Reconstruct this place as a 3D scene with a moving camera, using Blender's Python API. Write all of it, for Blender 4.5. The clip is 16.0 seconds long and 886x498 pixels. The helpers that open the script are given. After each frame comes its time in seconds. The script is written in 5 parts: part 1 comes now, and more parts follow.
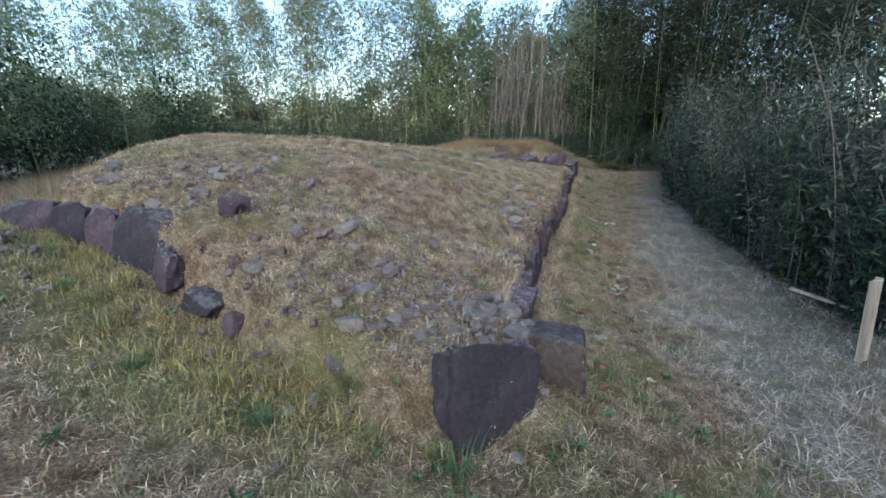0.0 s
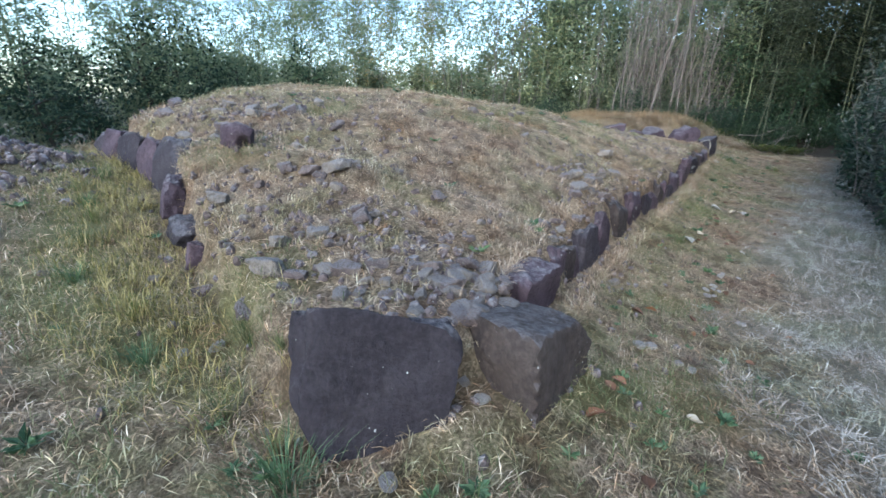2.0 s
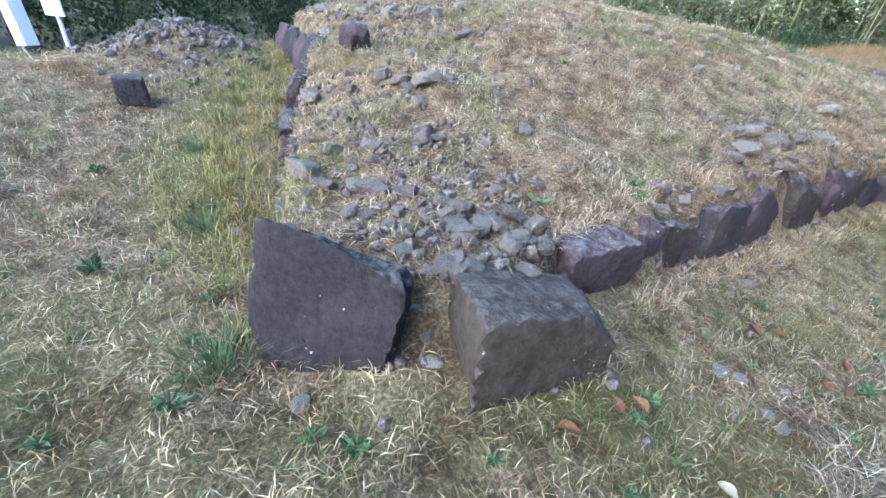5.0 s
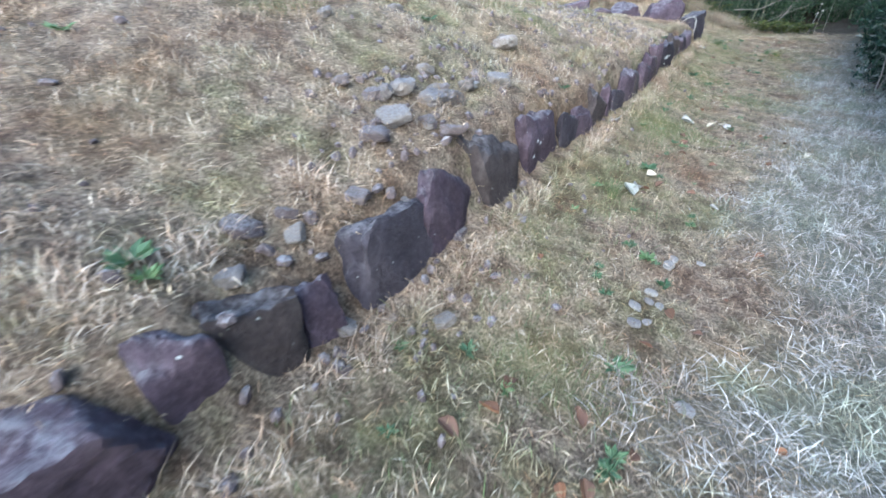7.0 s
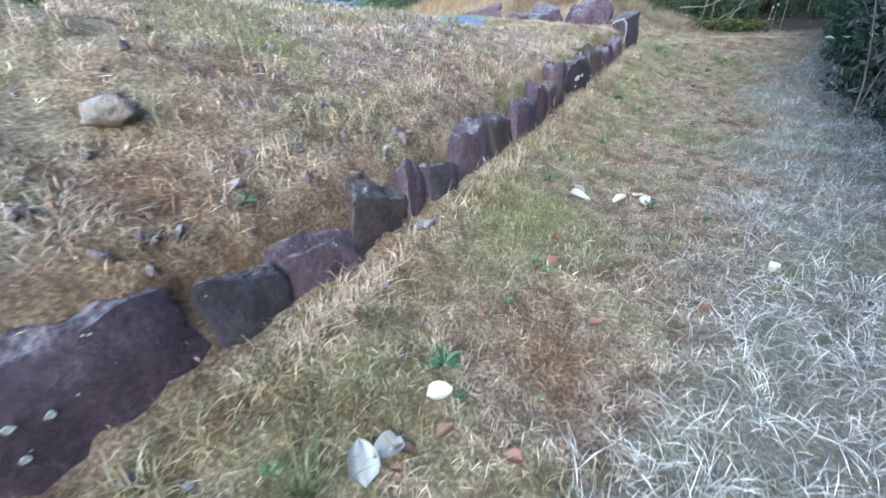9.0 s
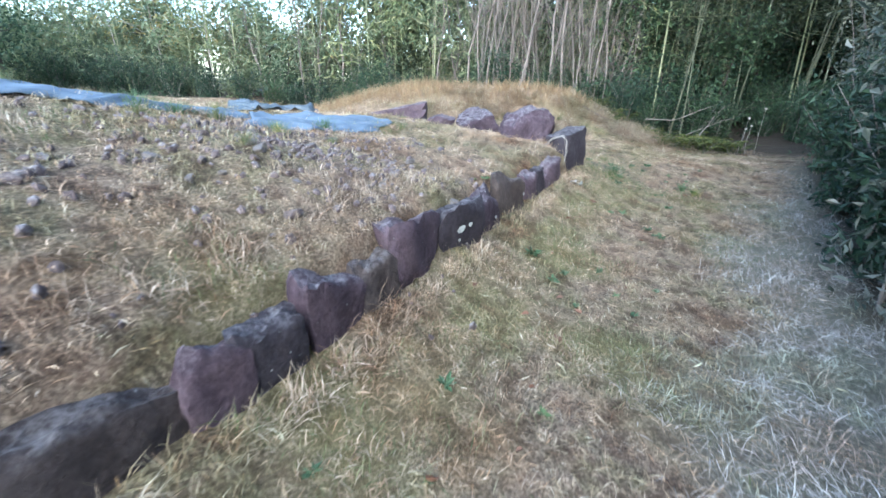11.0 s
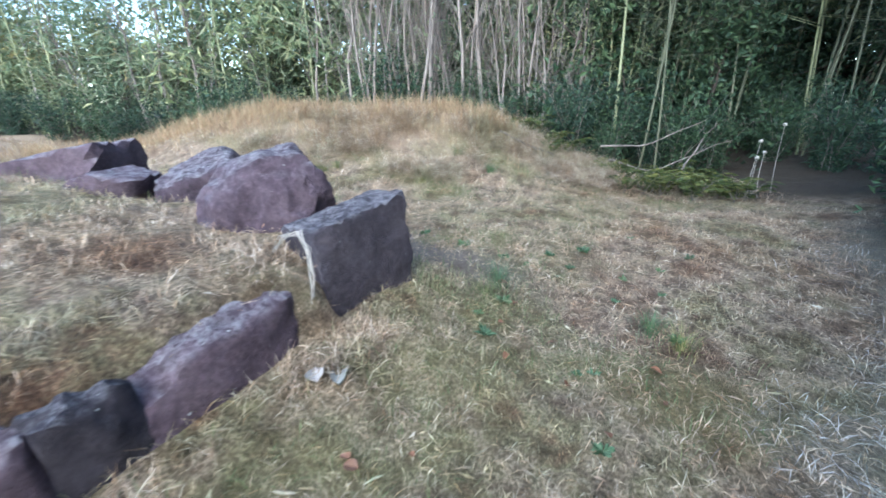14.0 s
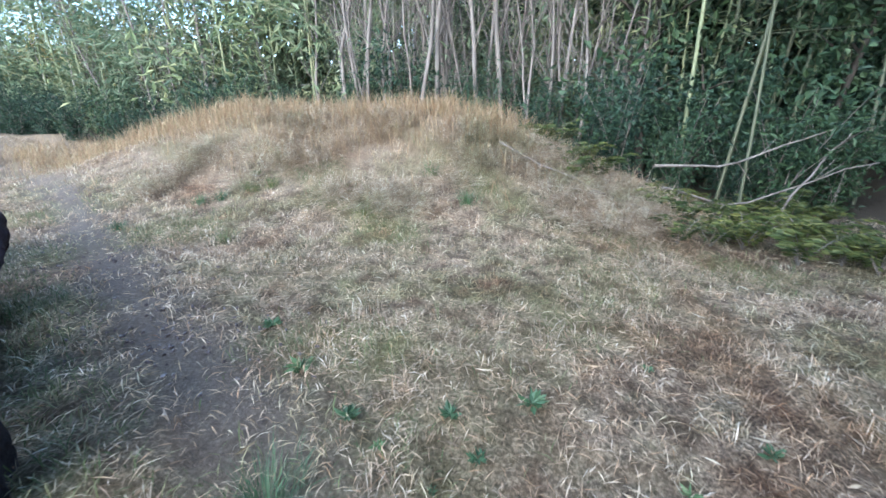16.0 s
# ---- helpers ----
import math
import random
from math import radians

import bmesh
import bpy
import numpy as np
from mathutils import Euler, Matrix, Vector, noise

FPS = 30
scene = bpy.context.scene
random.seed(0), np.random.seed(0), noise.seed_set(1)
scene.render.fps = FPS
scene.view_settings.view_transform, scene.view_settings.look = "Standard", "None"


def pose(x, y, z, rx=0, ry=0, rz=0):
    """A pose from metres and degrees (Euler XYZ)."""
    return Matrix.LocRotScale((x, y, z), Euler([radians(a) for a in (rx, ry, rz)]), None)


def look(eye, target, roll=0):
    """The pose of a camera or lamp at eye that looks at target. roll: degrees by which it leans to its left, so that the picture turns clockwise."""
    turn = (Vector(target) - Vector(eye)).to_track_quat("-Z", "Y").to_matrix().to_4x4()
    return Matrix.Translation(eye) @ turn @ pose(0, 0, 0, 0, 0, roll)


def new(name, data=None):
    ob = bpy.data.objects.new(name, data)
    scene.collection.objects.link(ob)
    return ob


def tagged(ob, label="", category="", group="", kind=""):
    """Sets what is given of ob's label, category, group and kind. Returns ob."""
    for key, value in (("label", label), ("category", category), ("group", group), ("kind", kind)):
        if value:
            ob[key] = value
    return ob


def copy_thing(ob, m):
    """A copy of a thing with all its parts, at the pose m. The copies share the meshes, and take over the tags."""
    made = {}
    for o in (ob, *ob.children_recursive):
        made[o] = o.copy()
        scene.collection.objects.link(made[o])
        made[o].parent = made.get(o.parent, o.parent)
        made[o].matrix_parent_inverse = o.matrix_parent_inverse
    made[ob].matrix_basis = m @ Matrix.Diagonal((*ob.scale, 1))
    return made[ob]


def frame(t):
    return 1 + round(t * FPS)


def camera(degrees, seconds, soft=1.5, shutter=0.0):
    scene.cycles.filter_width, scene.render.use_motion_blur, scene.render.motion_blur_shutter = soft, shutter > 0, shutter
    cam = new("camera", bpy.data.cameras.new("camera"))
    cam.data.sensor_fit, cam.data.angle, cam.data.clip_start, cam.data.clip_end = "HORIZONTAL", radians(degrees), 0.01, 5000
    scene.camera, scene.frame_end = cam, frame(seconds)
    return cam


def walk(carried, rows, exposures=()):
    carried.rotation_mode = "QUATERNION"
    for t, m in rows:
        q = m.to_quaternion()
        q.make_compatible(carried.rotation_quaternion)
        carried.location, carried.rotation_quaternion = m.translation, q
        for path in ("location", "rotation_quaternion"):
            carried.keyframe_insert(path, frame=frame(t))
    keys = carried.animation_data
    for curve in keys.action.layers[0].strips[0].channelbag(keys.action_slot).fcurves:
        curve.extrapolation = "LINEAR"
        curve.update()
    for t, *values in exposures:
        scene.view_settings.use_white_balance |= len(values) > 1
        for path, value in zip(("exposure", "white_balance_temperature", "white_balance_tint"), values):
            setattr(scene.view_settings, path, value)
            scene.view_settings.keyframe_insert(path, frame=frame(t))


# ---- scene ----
ROWS = [
    (0, (0.022, 0.010, 2.316), (0.117, 1.924, 1.745), 0.21),
    (0.5, (0.316, 0.321, 2.201), (0.358, 2.189, 1.488), -0.26),
    (1, (0.624, 0.457, 2.022), (0.451, 2.324, 1.327), 0.09),
    (1.5, (0.930, 0.537, 1.918), (0.550, 2.382, 1.248), 0.33),
    (2, (1.038, 0.788, 1.891), (0.570, 2.613, 1.219), 1.40),
    (2.5, (1.194, 0.959, 1.821), (0.468, 2.568, 0.880), 4.04),
    (3, (1.372, 1.241, 1.811), (0.529, 2.722, 0.764), 4.26),
    (3.2, (1.399, 1.264, 1.809), (0.515, 2.752, 0.806), 4.06),
    (5.3, (1.613, 1.466, 1.887), (0.550, 2.810, 0.855), 5.19),
    (5.5, (1.618, 1.610, 1.845), (0.562, 2.964, 0.820), 4.87),
    (6, (1.729, 2.026, 1.842), (0.879, 3.500, 0.791), 3.75),
    (6.5, (1.962, 2.738, 1.659), (1.383, 4.334, 0.602), 1.87),
    (7, (2.177, 3.515, 1.610), (1.809, 5.167, 0.545), -1.31),
    (7.5, (2.437, 4.318, 1.532), (2.132, 5.986, 0.471), -1.38),
    (8, (2.770, 4.981, 1.567), (2.409, 6.643, 0.514), -2.72),
    (8.5, (3.215, 5.733, 1.506), (2.907, 7.409, 0.458), -2.56),
    (9, (3.545, 6.261, 1.534), (3.249, 7.940, 0.489), -3.65),
    (9.5, (3.783, 7.003, 1.460), (3.551, 8.690, 0.412), -1.99),
    (10, (3.942, 7.521, 1.507), (3.740, 9.239, 0.503), 0.59),
    (10.2, (4.140, 7.721, 1.551), (3.952, 9.501, 0.658), 0.51),
    (12.3, (5.454, 10.822, 1.863), (4.994, 12.632, 1.148), 2.42),
    (12.5, (5.614, 11.035, 1.840), (5.133, 12.841, 1.128), 2.12),
    (13, (5.920, 11.735, 1.796), (5.406, 13.540, 1.103), 1.26),
    (13.5, (6.190, 12.450, 1.718), (5.758, 14.284, 1.047), 0.26),
    (14, (6.537, 13.194, 1.664), (6.302, 15.066, 0.999), -0.67),
    (14.5, (6.792, 13.846, 1.617), (6.704, 15.731, 0.957), -1.12),
    (15, (7.063, 14.338, 1.628), (6.954, 16.222, 0.968), -0.65),
    (15.5, (7.272, 14.795, 1.696), (6.928, 16.647, 1.023), -0.38),
    (16, (7.449, 15.255, 1.665), (6.874, 17.053, 1.003), -0.52),
]
cam = camera(95.1, 16.0, soft=1.6, shutter=0.2)
walk(cam, [(t, look(e, a, r)) for t, e, a, r in ROWS],
     exposures=[(0, 1.6, 6000, 4), (1.5, 1.9, 5900, 4), (3.0, 2.3, 5750, 4), (5.5, 2.75, 5800, 4), (7.0, 2.85, 5600, 4), (9.0, 2.95, 5600, 4), (10.0, 3.0, 5700, 4), (12.5, 2.95, 5650, 5), (16.0, 2.95, 5550, 5)])

# ---- light: late, veiled sky; no hard shadows ----
world = bpy.data.worlds.new("world")
scene.world = world
world.use_nodes = True
wn = world.node_tree
sky = wn.nodes.new("ShaderNodeTexSky")
sky.sky_type = 'NISHITA'
sky.sun_disc = False
sky.sun_elevation = radians(30)
sky.sun_rotation = radians(188)
sky.air_density, sky.dust_density, sky.ozone_density = 1.0, 1.0, 1.5
wn.links.new(sky.outputs[0], wn.nodes["Background"].inputs[0])
wn.nodes["Background"].inputs[1].default_value = 0.15
sun = new("sun", bpy.data.lights.new("sun", 'SUN'))
sun.data.energy = 0.95
sun.data.angle = radians(60)
sun.data.color = (1.0, 0.98, 0.95)
sun.matrix_world = look((-2, -14, 11), (0, 0, 0))

rng = np.random.default_rng(7)


# ---- materials ----
def ramp(nt, fac, stops):
    r = nt.nodes.new("ShaderNodeValToRGB")
    e = r.color_ramp.elements
    while len(e) < len(stops):
        e.new(0.5)
    for el, (p, c) in zip(e, stops):
        el.position, el.color = p, (*c, 1)
    nt.links.new(fac, r.inputs[0])
    return r.outputs[0]


def mix(nt, fac, a, b, blend='MIX'):
    m = nt.nodes.new("ShaderNodeMix")
    m.data_type, m.blend_type = 'RGBA', blend
    for socket, v in ((m.inputs[0], fac), (m.inputs[6], a), (m.inputs[7], b)):
        if isinstance(v, bpy.types.NodeSocket):
            nt.links.new(v, socket)
        elif isinstance(v, (int, float)):
            socket.default_value = v
        else:
            socket.default_value = (*v, 1)
    return m.outputs[2]


def noise_tex(nt, scale, detail=6, rough=0.6, coords="Object", stretch=None, distort=0.0):
    tc = nt.nodes.new("ShaderNodeTexCoord")
    out = tc.outputs[coords]
    if stretch:
        mp = nt.nodes.new("ShaderNodeMapping")
        mp.inputs["Scale"].default_value = stretch
        nt.links.new(out, mp.inputs[0])
        out = mp.outputs[0]
    n = nt.nodes.new("ShaderNodeTexNoise")
    n.inputs["Scale"].default_value, n.inputs["Detail"].default_value = scale, detail
    n.inputs["Roughness"].default_value, n.inputs["Distortion"].default_value = rough, distort
    nt.links.new(out, n.inputs["Vector"])
    return n.outputs[0]


def start_material(name, roughness=0.9):
    m = bpy.data.materials.new(name)
    m.use_nodes = True
    nt = m.node_tree
    b = nt.nodes["Principled BSDF"]
    b.inputs["Roughness"].default_value = roughness
    b.inputs["Specular IOR Level"].default_value = 0.25
    return m, nt, b


def bump(nt, b, height, strength, distance):
    n = nt.nodes.new("ShaderNodeBump")
    n.inputs["Strength"].default_value, n.inputs["Distance"].default_value = strength, distance
    nt.links.new(height, n.inputs["Height"])
    nt.links.new(n.outputs[0], b.inputs["Normal"])


def stone_material(name, dark, mid, light, grey=0.25, rough=0.8):
    m, nt, b = start_material(name, rough)
    big = noise_tex(nt, 3.0, 5, 0.6)
    fine = noise_tex(nt, 28.0, 8, 0.75)
    base = ramp(nt, big, [(0.3, dark), (0.52, mid), (0.75, light)])
    base = mix(nt, 0.6, base, ramp(nt, fine, [(0.32, tuple(c * 0.3 for c in mid)), (0.5, mid), (0.68, tuple(c * 2.1 for c in mid))]))
    info = nt.nodes.new("ShaderNodeObjectInfo")
    tone = ramp(nt, info.outputs["Random"], [(0.0, (0.72, 0.68, 0.7)), (0.5, (1.0, 0.97, 0.97)), (1.0, (1.25, 1.2, 1.15))])
    base = mix(nt, 1.0, base, tone, 'MULTIPLY')
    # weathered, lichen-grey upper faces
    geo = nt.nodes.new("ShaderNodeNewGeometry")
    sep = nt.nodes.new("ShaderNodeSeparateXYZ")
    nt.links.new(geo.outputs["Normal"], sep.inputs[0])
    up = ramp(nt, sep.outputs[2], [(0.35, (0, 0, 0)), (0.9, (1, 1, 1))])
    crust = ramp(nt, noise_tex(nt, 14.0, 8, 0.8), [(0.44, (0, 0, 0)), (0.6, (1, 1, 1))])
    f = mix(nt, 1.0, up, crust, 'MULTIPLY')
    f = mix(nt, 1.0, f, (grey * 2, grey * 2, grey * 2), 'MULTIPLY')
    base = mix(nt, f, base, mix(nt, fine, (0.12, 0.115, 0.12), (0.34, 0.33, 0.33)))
    streak = ramp(nt, noise_tex(nt, 6.0, 6, 0.75, "Object", (1.4, 1.4, 0.8)), [(0.5, (0, 0, 0)), (0.78, (0.5, 0.5, 0.5))])
    base = mix(nt, streak, base, tuple(min(1, c * 2.2 + 0.02) for c in mid))
    spots = ramp(nt, noise_tex(nt, 38.0, 2, 0.4), [(0.76, (0, 0, 0)), (0.79, (1, 1, 1))])
    base = mix(nt, spots, base, (0.38, 0.4, 0.38))
    nt.links.new(base, b.inputs["Base Color"])
    bump(nt, b, mix(nt, 0.5, noise_tex(nt, 9.0, 6, 0.7, 'Object', (1.3, 1.3, 0.9)), fine), 1.0, 0.04)
    return m


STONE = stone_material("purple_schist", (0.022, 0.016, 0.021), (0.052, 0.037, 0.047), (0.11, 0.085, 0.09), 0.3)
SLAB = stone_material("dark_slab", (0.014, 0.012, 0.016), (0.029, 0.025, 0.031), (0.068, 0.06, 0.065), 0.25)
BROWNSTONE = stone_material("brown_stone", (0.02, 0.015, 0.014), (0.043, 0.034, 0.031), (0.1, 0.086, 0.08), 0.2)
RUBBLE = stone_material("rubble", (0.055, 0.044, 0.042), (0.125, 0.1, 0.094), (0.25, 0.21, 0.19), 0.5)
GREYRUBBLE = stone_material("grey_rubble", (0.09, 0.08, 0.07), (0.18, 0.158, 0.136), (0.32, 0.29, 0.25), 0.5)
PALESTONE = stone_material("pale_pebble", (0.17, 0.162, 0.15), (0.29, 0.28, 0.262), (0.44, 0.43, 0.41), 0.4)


def leaf_material(name, colours, trans=0.35, rough=0.55, patches=()):
    m, nt, b = start_material(name, rough)
    geo = nt.nodes.new("ShaderNodeNewGeometry")
    base = ramp(nt, geo.outputs["Random Per Island"], [(i / max(1, len(colours) - 1), c) for i, c in enumerate(colours)])
    info = nt.nodes.new("ShaderNodeObjectInfo")
    tone = ramp(nt, info.outputs["Random"], [(0.0, (0.7, 0.75, 0.72)), (0.5, (1, 1, 1)), (1.0, (1.35, 1.25, 1.0))])
    base = mix(nt, 1.0, base, tone, 'MULTIPLY')
    if patches:
        k = len(patches) - 1
        base = mix(nt, 1.0, base, ramp(nt, noise_tex(nt, 1.1, 6, 0.7), [(0.32 + 0.36 * i / k, c) for i, c in enumerate(patches)]), 'MULTIPLY')
        base = mix(nt, 1.0, base, ramp(nt, noise_tex(nt, 6.5, 3, 0.6), TUFTS), 'MULTIPLY')
    nt.links.new(base, b.inputs["Base Color"])
    t = nt.nodes.new("ShaderNodeBsdfTranslucent")
    nt.links.new(base, t.inputs[0])
    ms = nt.nodes.new("ShaderNodeMixShader")
    ms.inputs[0].default_value = trans
    nt.links.new(b.outputs[0], ms.inputs[1])
    nt.links.new(t.outputs[0], ms.inputs[2])
    nt.links.new(ms.outputs[0], nt.nodes["Material Output"].inputs[0])
    return m


PATCHES = [(0.78, 0.6, 0.47), (1.04, 0.92, 0.81), (1.24, 1.2, 1.14), (0.86, 0.92, 0.7), (0.86, 0.68, 0.54)]
TUFTS = [(0.33, (0.52, 0.47, 0.44)), (0.5, (0.98, 0.96, 0.94)), (0.66, (1.36, 1.34, 1.32))]
# bamboo leaf of the north and west groves, paled to paint haze and light
BAMBOO_LEAF = leaf_material("bamboo_leaf", [(0.1, 0.14, 0.09), (0.16, 0.21, 0.125), (0.23, 0.28, 0.17), (0.32, 0.34, 0.22)], 0.55)
# the same leaf darkened, painting the shade of the north-east and east groves
SHADED_BAMBOO = leaf_material("shaded_bamboo_leaf", [(0.009, 0.016, 0.009), (0.018, 0.028, 0.014), (0.032, 0.045, 0.022), (0.065, 0.072, 0.036)], 0.3)
YELLOW_LEAF = leaf_material("yellow_bamboo_leaf", [(0.13, 0.14, 0.06), (0.25, 0.22, 0.1), (0.34, 0.29, 0.13)])
# evergreen's dark leaf, left this dark to hold the north-east grove's shade too
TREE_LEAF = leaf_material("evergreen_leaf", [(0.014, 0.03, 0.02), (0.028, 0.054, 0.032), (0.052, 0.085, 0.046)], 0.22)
# lighter leaf for the north trees, raised to paint their brighter light
LIT_WOOD_LEAF = leaf_material("lit_wood_leaf", [(0.08, 0.105, 0.065), (0.135, 0.165, 0.1), (0.2, 0.22, 0.14)], 0.5)
SHRUB_LEAF = leaf_material("shrub_leaf", [(0.034, 0.047, 0.04), (0.068, 0.085, 0.07), (0.11, 0.125, 0.105), (0.19, 0.195, 0.175)], 0.35)
FERN_LEAF = leaf_material("fern_leaf", [(0.03, 0.042, 0.014), (0.065, 0.085, 0.025), (0.15, 0.15, 0.05)], 0.35)
WEED_LEAF = leaf_material("weed_leaf", [(0.045, 0.085, 0.042), (0.075, 0.13, 0.066), (0.12, 0.175, 0.1)], 0.3)
STRAW = leaf_material("dry_straw", [(0.12, 0.093, 0.07), (0.25, 0.205, 0.155), (0.4, 0.34, 0.27), (0.32, 0.215, 0.145), (0.52, 0.46, 0.38), (0.18, 0.135, 0.098), (0.62, 0.575, 0.5)], 0.2, 0.8, PATCHES)
HAY = leaf_material("bleached_hay", [(0.09, 0.086, 0.078), (0.23, 0.224, 0.21), (0.36, 0.354, 0.34), (0.5, 0.495, 0.48)], 0.2, 0.8, PATCHES)
GREEN_GRASS = leaf_material("green_grass", [(0.06, 0.085, 0.035), (0.11, 0.14, 0.055), (0.2, 0.2, 0.095), (0.32, 0.29, 0.17)], 0.3, 0.7)
OLIVE_GRASS = leaf_material("olive_grass", [(0.1, 0.095, 0.035), (0.2, 0.18, 0.07), (0.34, 0.28, 0.13), (0.42, 0.37, 0.2)], 0.35, 0.75)
RUSSET = leaf_material("russet_grass", [(0.16, 0.105, 0.065), (0.29, 0.2, 0.13), (0.37, 0.285, 0.2), (0.18, 0.17, 0.1)], 0.35, 0.8)
DEAD_LEAF = leaf_material("brown_leaf", [(0.07, 0.035, 0.022), (0.13, 0.065, 0.04), (0.2, 0.115, 0.075)], 0.15)
WHITE_LEAF = leaf_material("whitened_leaf", [(0.3, 0.275, 0.245), (0.46, 0.43, 0.4)], 0.2)


def plain(name, a, b_, scale=6.0, rough=0.8, stretch=None, strength=0.4):
    m, nt, b = start_material(name, rough)
    n = noise_tex(nt, scale, 6, 0.65, "Object", stretch)
    nt.links.new(ramp(nt, n, [(0.32, a), (0.68, b_)]), b.inputs["Base Color"])
    bump(nt, b, n, strength, 0.01)
    return m


CULM = plain("bamboo_culm", (0.10, 0.12, 0.06), (0.25, 0.25, 0.14), 3.0, 0.5, (1, 1, 0.15))
PALE_CULM = plain("dead_culm", (0.2, 0.18, 0.15), (0.42, 0.39, 0.34), 3.0, 0.6, (1, 1, 0.15))
BARK = plain("grey_bark", (0.09, 0.075, 0.065), (0.22, 0.19, 0.165), 8.0, 0.9, (1, 1, 0.3))
# culm darkened to paint the same grove shade
SHADED_CULM = plain("shaded_culm", (0.05, 0.06, 0.035), (0.13, 0.13, 0.08), 3.0, 0.5, (1, 1, 0.15))
DARKBARK = plain("dark_bark", (0.03, 0.025, 0.02), (0.08, 0.065, 0.05), 8.0, 0.9, (1, 1, 0.3))
POSTWOOD = plain("weathered_wood", (0.17, 0.14, 0.11), (0.38, 0.34, 0.28), 14.0, 0.85, (1, 1, 0.08), 0.7)
TARP = plain("blue_tarp", (0.06, 0.085, 0.115), (0.12, 0.155, 0.19), 4.0, 0.75, None, 0.5)
TARP_DARK = plain("dark_tarp", (0.035, 0.05, 0.06), (0.09, 0.11, 0.13), 5.0, 0.45, None, 0.5)
WHITE_PAINT = plain("white_paint", (0.68, 0.69, 0.7), (0.82, 0.82, 0.82), 5.0, 0.6, None, 0.1)
INK = plain("ink", (0.02, 0.02, 0.025), (0.05, 0.05, 0.06), 9.0, 0.6, None, 0.1)


def ground_material():
    m, nt, b = start_material("grassland", 0.95)
    fine = noise_tex(nt, 55.0, 8, 0.8)
    mid = noise_tex(nt, 6.0, 6, 0.65)
    big = noise_tex(nt, 0.9, 4, 0.6)
    base = ramp(nt, fine, [(0.36, (0.03, 0.024, 0.018)), (0.5, (0.135, 0.108, 0.08)), (0.66, (0.38, 0.315, 0.24))])
    base = mix(nt, ramp(nt, mid, [(0.42, (0, 0, 0)), (0.68, (0.7, 0.7, 0.7))]), base, mix(nt, 0.5, base, (0.15, 0.095, 0.065)))
    base = mix(nt, ramp(nt, big, [(0.45, (0, 0, 0)), (0.7, (0.55, 0.55, 0.55))]), base, mix(nt, 0.55, base, (0.14, 0.14, 0.055)))

    base = mix(nt, 1.0, base, ramp(nt, noise_tex(nt, 1.1, 6, 0.7), [(0.32 + 0.09 * i, c) for i, c in enumerate(PATCHES)]), 'MULTIPLY')
    base = mix(nt, 1.0, base, ramp(nt, noise_tex(nt, 6.5, 3, 0.6), TUFTS), 'MULTIPLY')

    def mask(name, colour, amount):
        a = nt.nodes.new("ShaderNodeAttribute")
        a.attribute_name = name
        g = nt.nodes.new("ShaderNodeMath")
        g.operation = 'MULTIPLY'
        g.inputs[1].default_value = amount
        nt.links.new(a.outputs["Fac"], g.inputs[0])
        return g.outputs[0], mix(nt, 1.0, ramp(nt, fine, [(0.25, (0.45, 0.45, 0.45)), (0.75, (1.45, 1.45, 1.45))]), colour, 'MULTIPLY')

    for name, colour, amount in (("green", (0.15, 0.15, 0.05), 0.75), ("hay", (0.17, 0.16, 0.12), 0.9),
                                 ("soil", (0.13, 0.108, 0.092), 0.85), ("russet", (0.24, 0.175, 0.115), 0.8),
                                 # the litter tone is near black: it also paints shade under the trees
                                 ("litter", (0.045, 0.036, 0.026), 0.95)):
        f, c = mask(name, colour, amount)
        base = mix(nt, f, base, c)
    nt.links.new(base, b.inputs["Base Color"])
    bump(nt, b, mix(nt, 0.4, fine, mid), 1.0, 0.05)
    return m


GROUND = ground_material()


# ---- the lie of the land ----
def kerb_x(y):
    return np.interp(y, [-6, 2.3, 3.1, 4.0, 4.9, 5.3, 6.55, 7.3, 8.1, 9.0, 12.0, 13.0, 13.7, 15.1, 15.6, 18, 30],
                     [-0.4, 1.05, 1.18, 1.28, 1.5, 1.7, 2.2, 2.55, 2.9, 3.33, 4.4, 4.72, 5.05, 5.8, 6.0, 7.2, 10])


def mound_x(y):
    """The mound's own edge, just inside the kerb stones."""
    return np.where(y < 4.4, np.interp(y, [1.7, 1.95, 2.3, 2.5, 3.0, 3.5, 4.1, 4.4], [0.1, 0.3, 0.62, 0.85, 0.98, 0.95, 1.22, 1.36]), np.where(y < 15, kerb_x(y) - 0.09, np.interp(y, [15.0, 15.6, 16.0, 16.4, 16.8, 18], [5.73, 5.6, 5.2, 4.4, 3.0, 0])))


def trail_y(x):
    return np.interp(x, [-6, 1, 1.65, 3.1, 4.1, 5.2, 6.3, 7.5], [21.5, 18.8, 18.5, 17.7, 17.25, 16.7, 16.2, 16.0])


def west_x(y):
    return np.interp(y, [-6, 1.85, 3.4, 4.0, 4.6, 5.0, 8.5, 14, 20], [11, 0.25, -1.9, -2.6, -3.3, -4.4, -6.3, -6.5, -5])


def step(v, lo, hi):
    u = np.clip((np.asarray(v, float) - lo) / (hi - lo), 0, 1)
    return u * u * (3 - 2 * u)


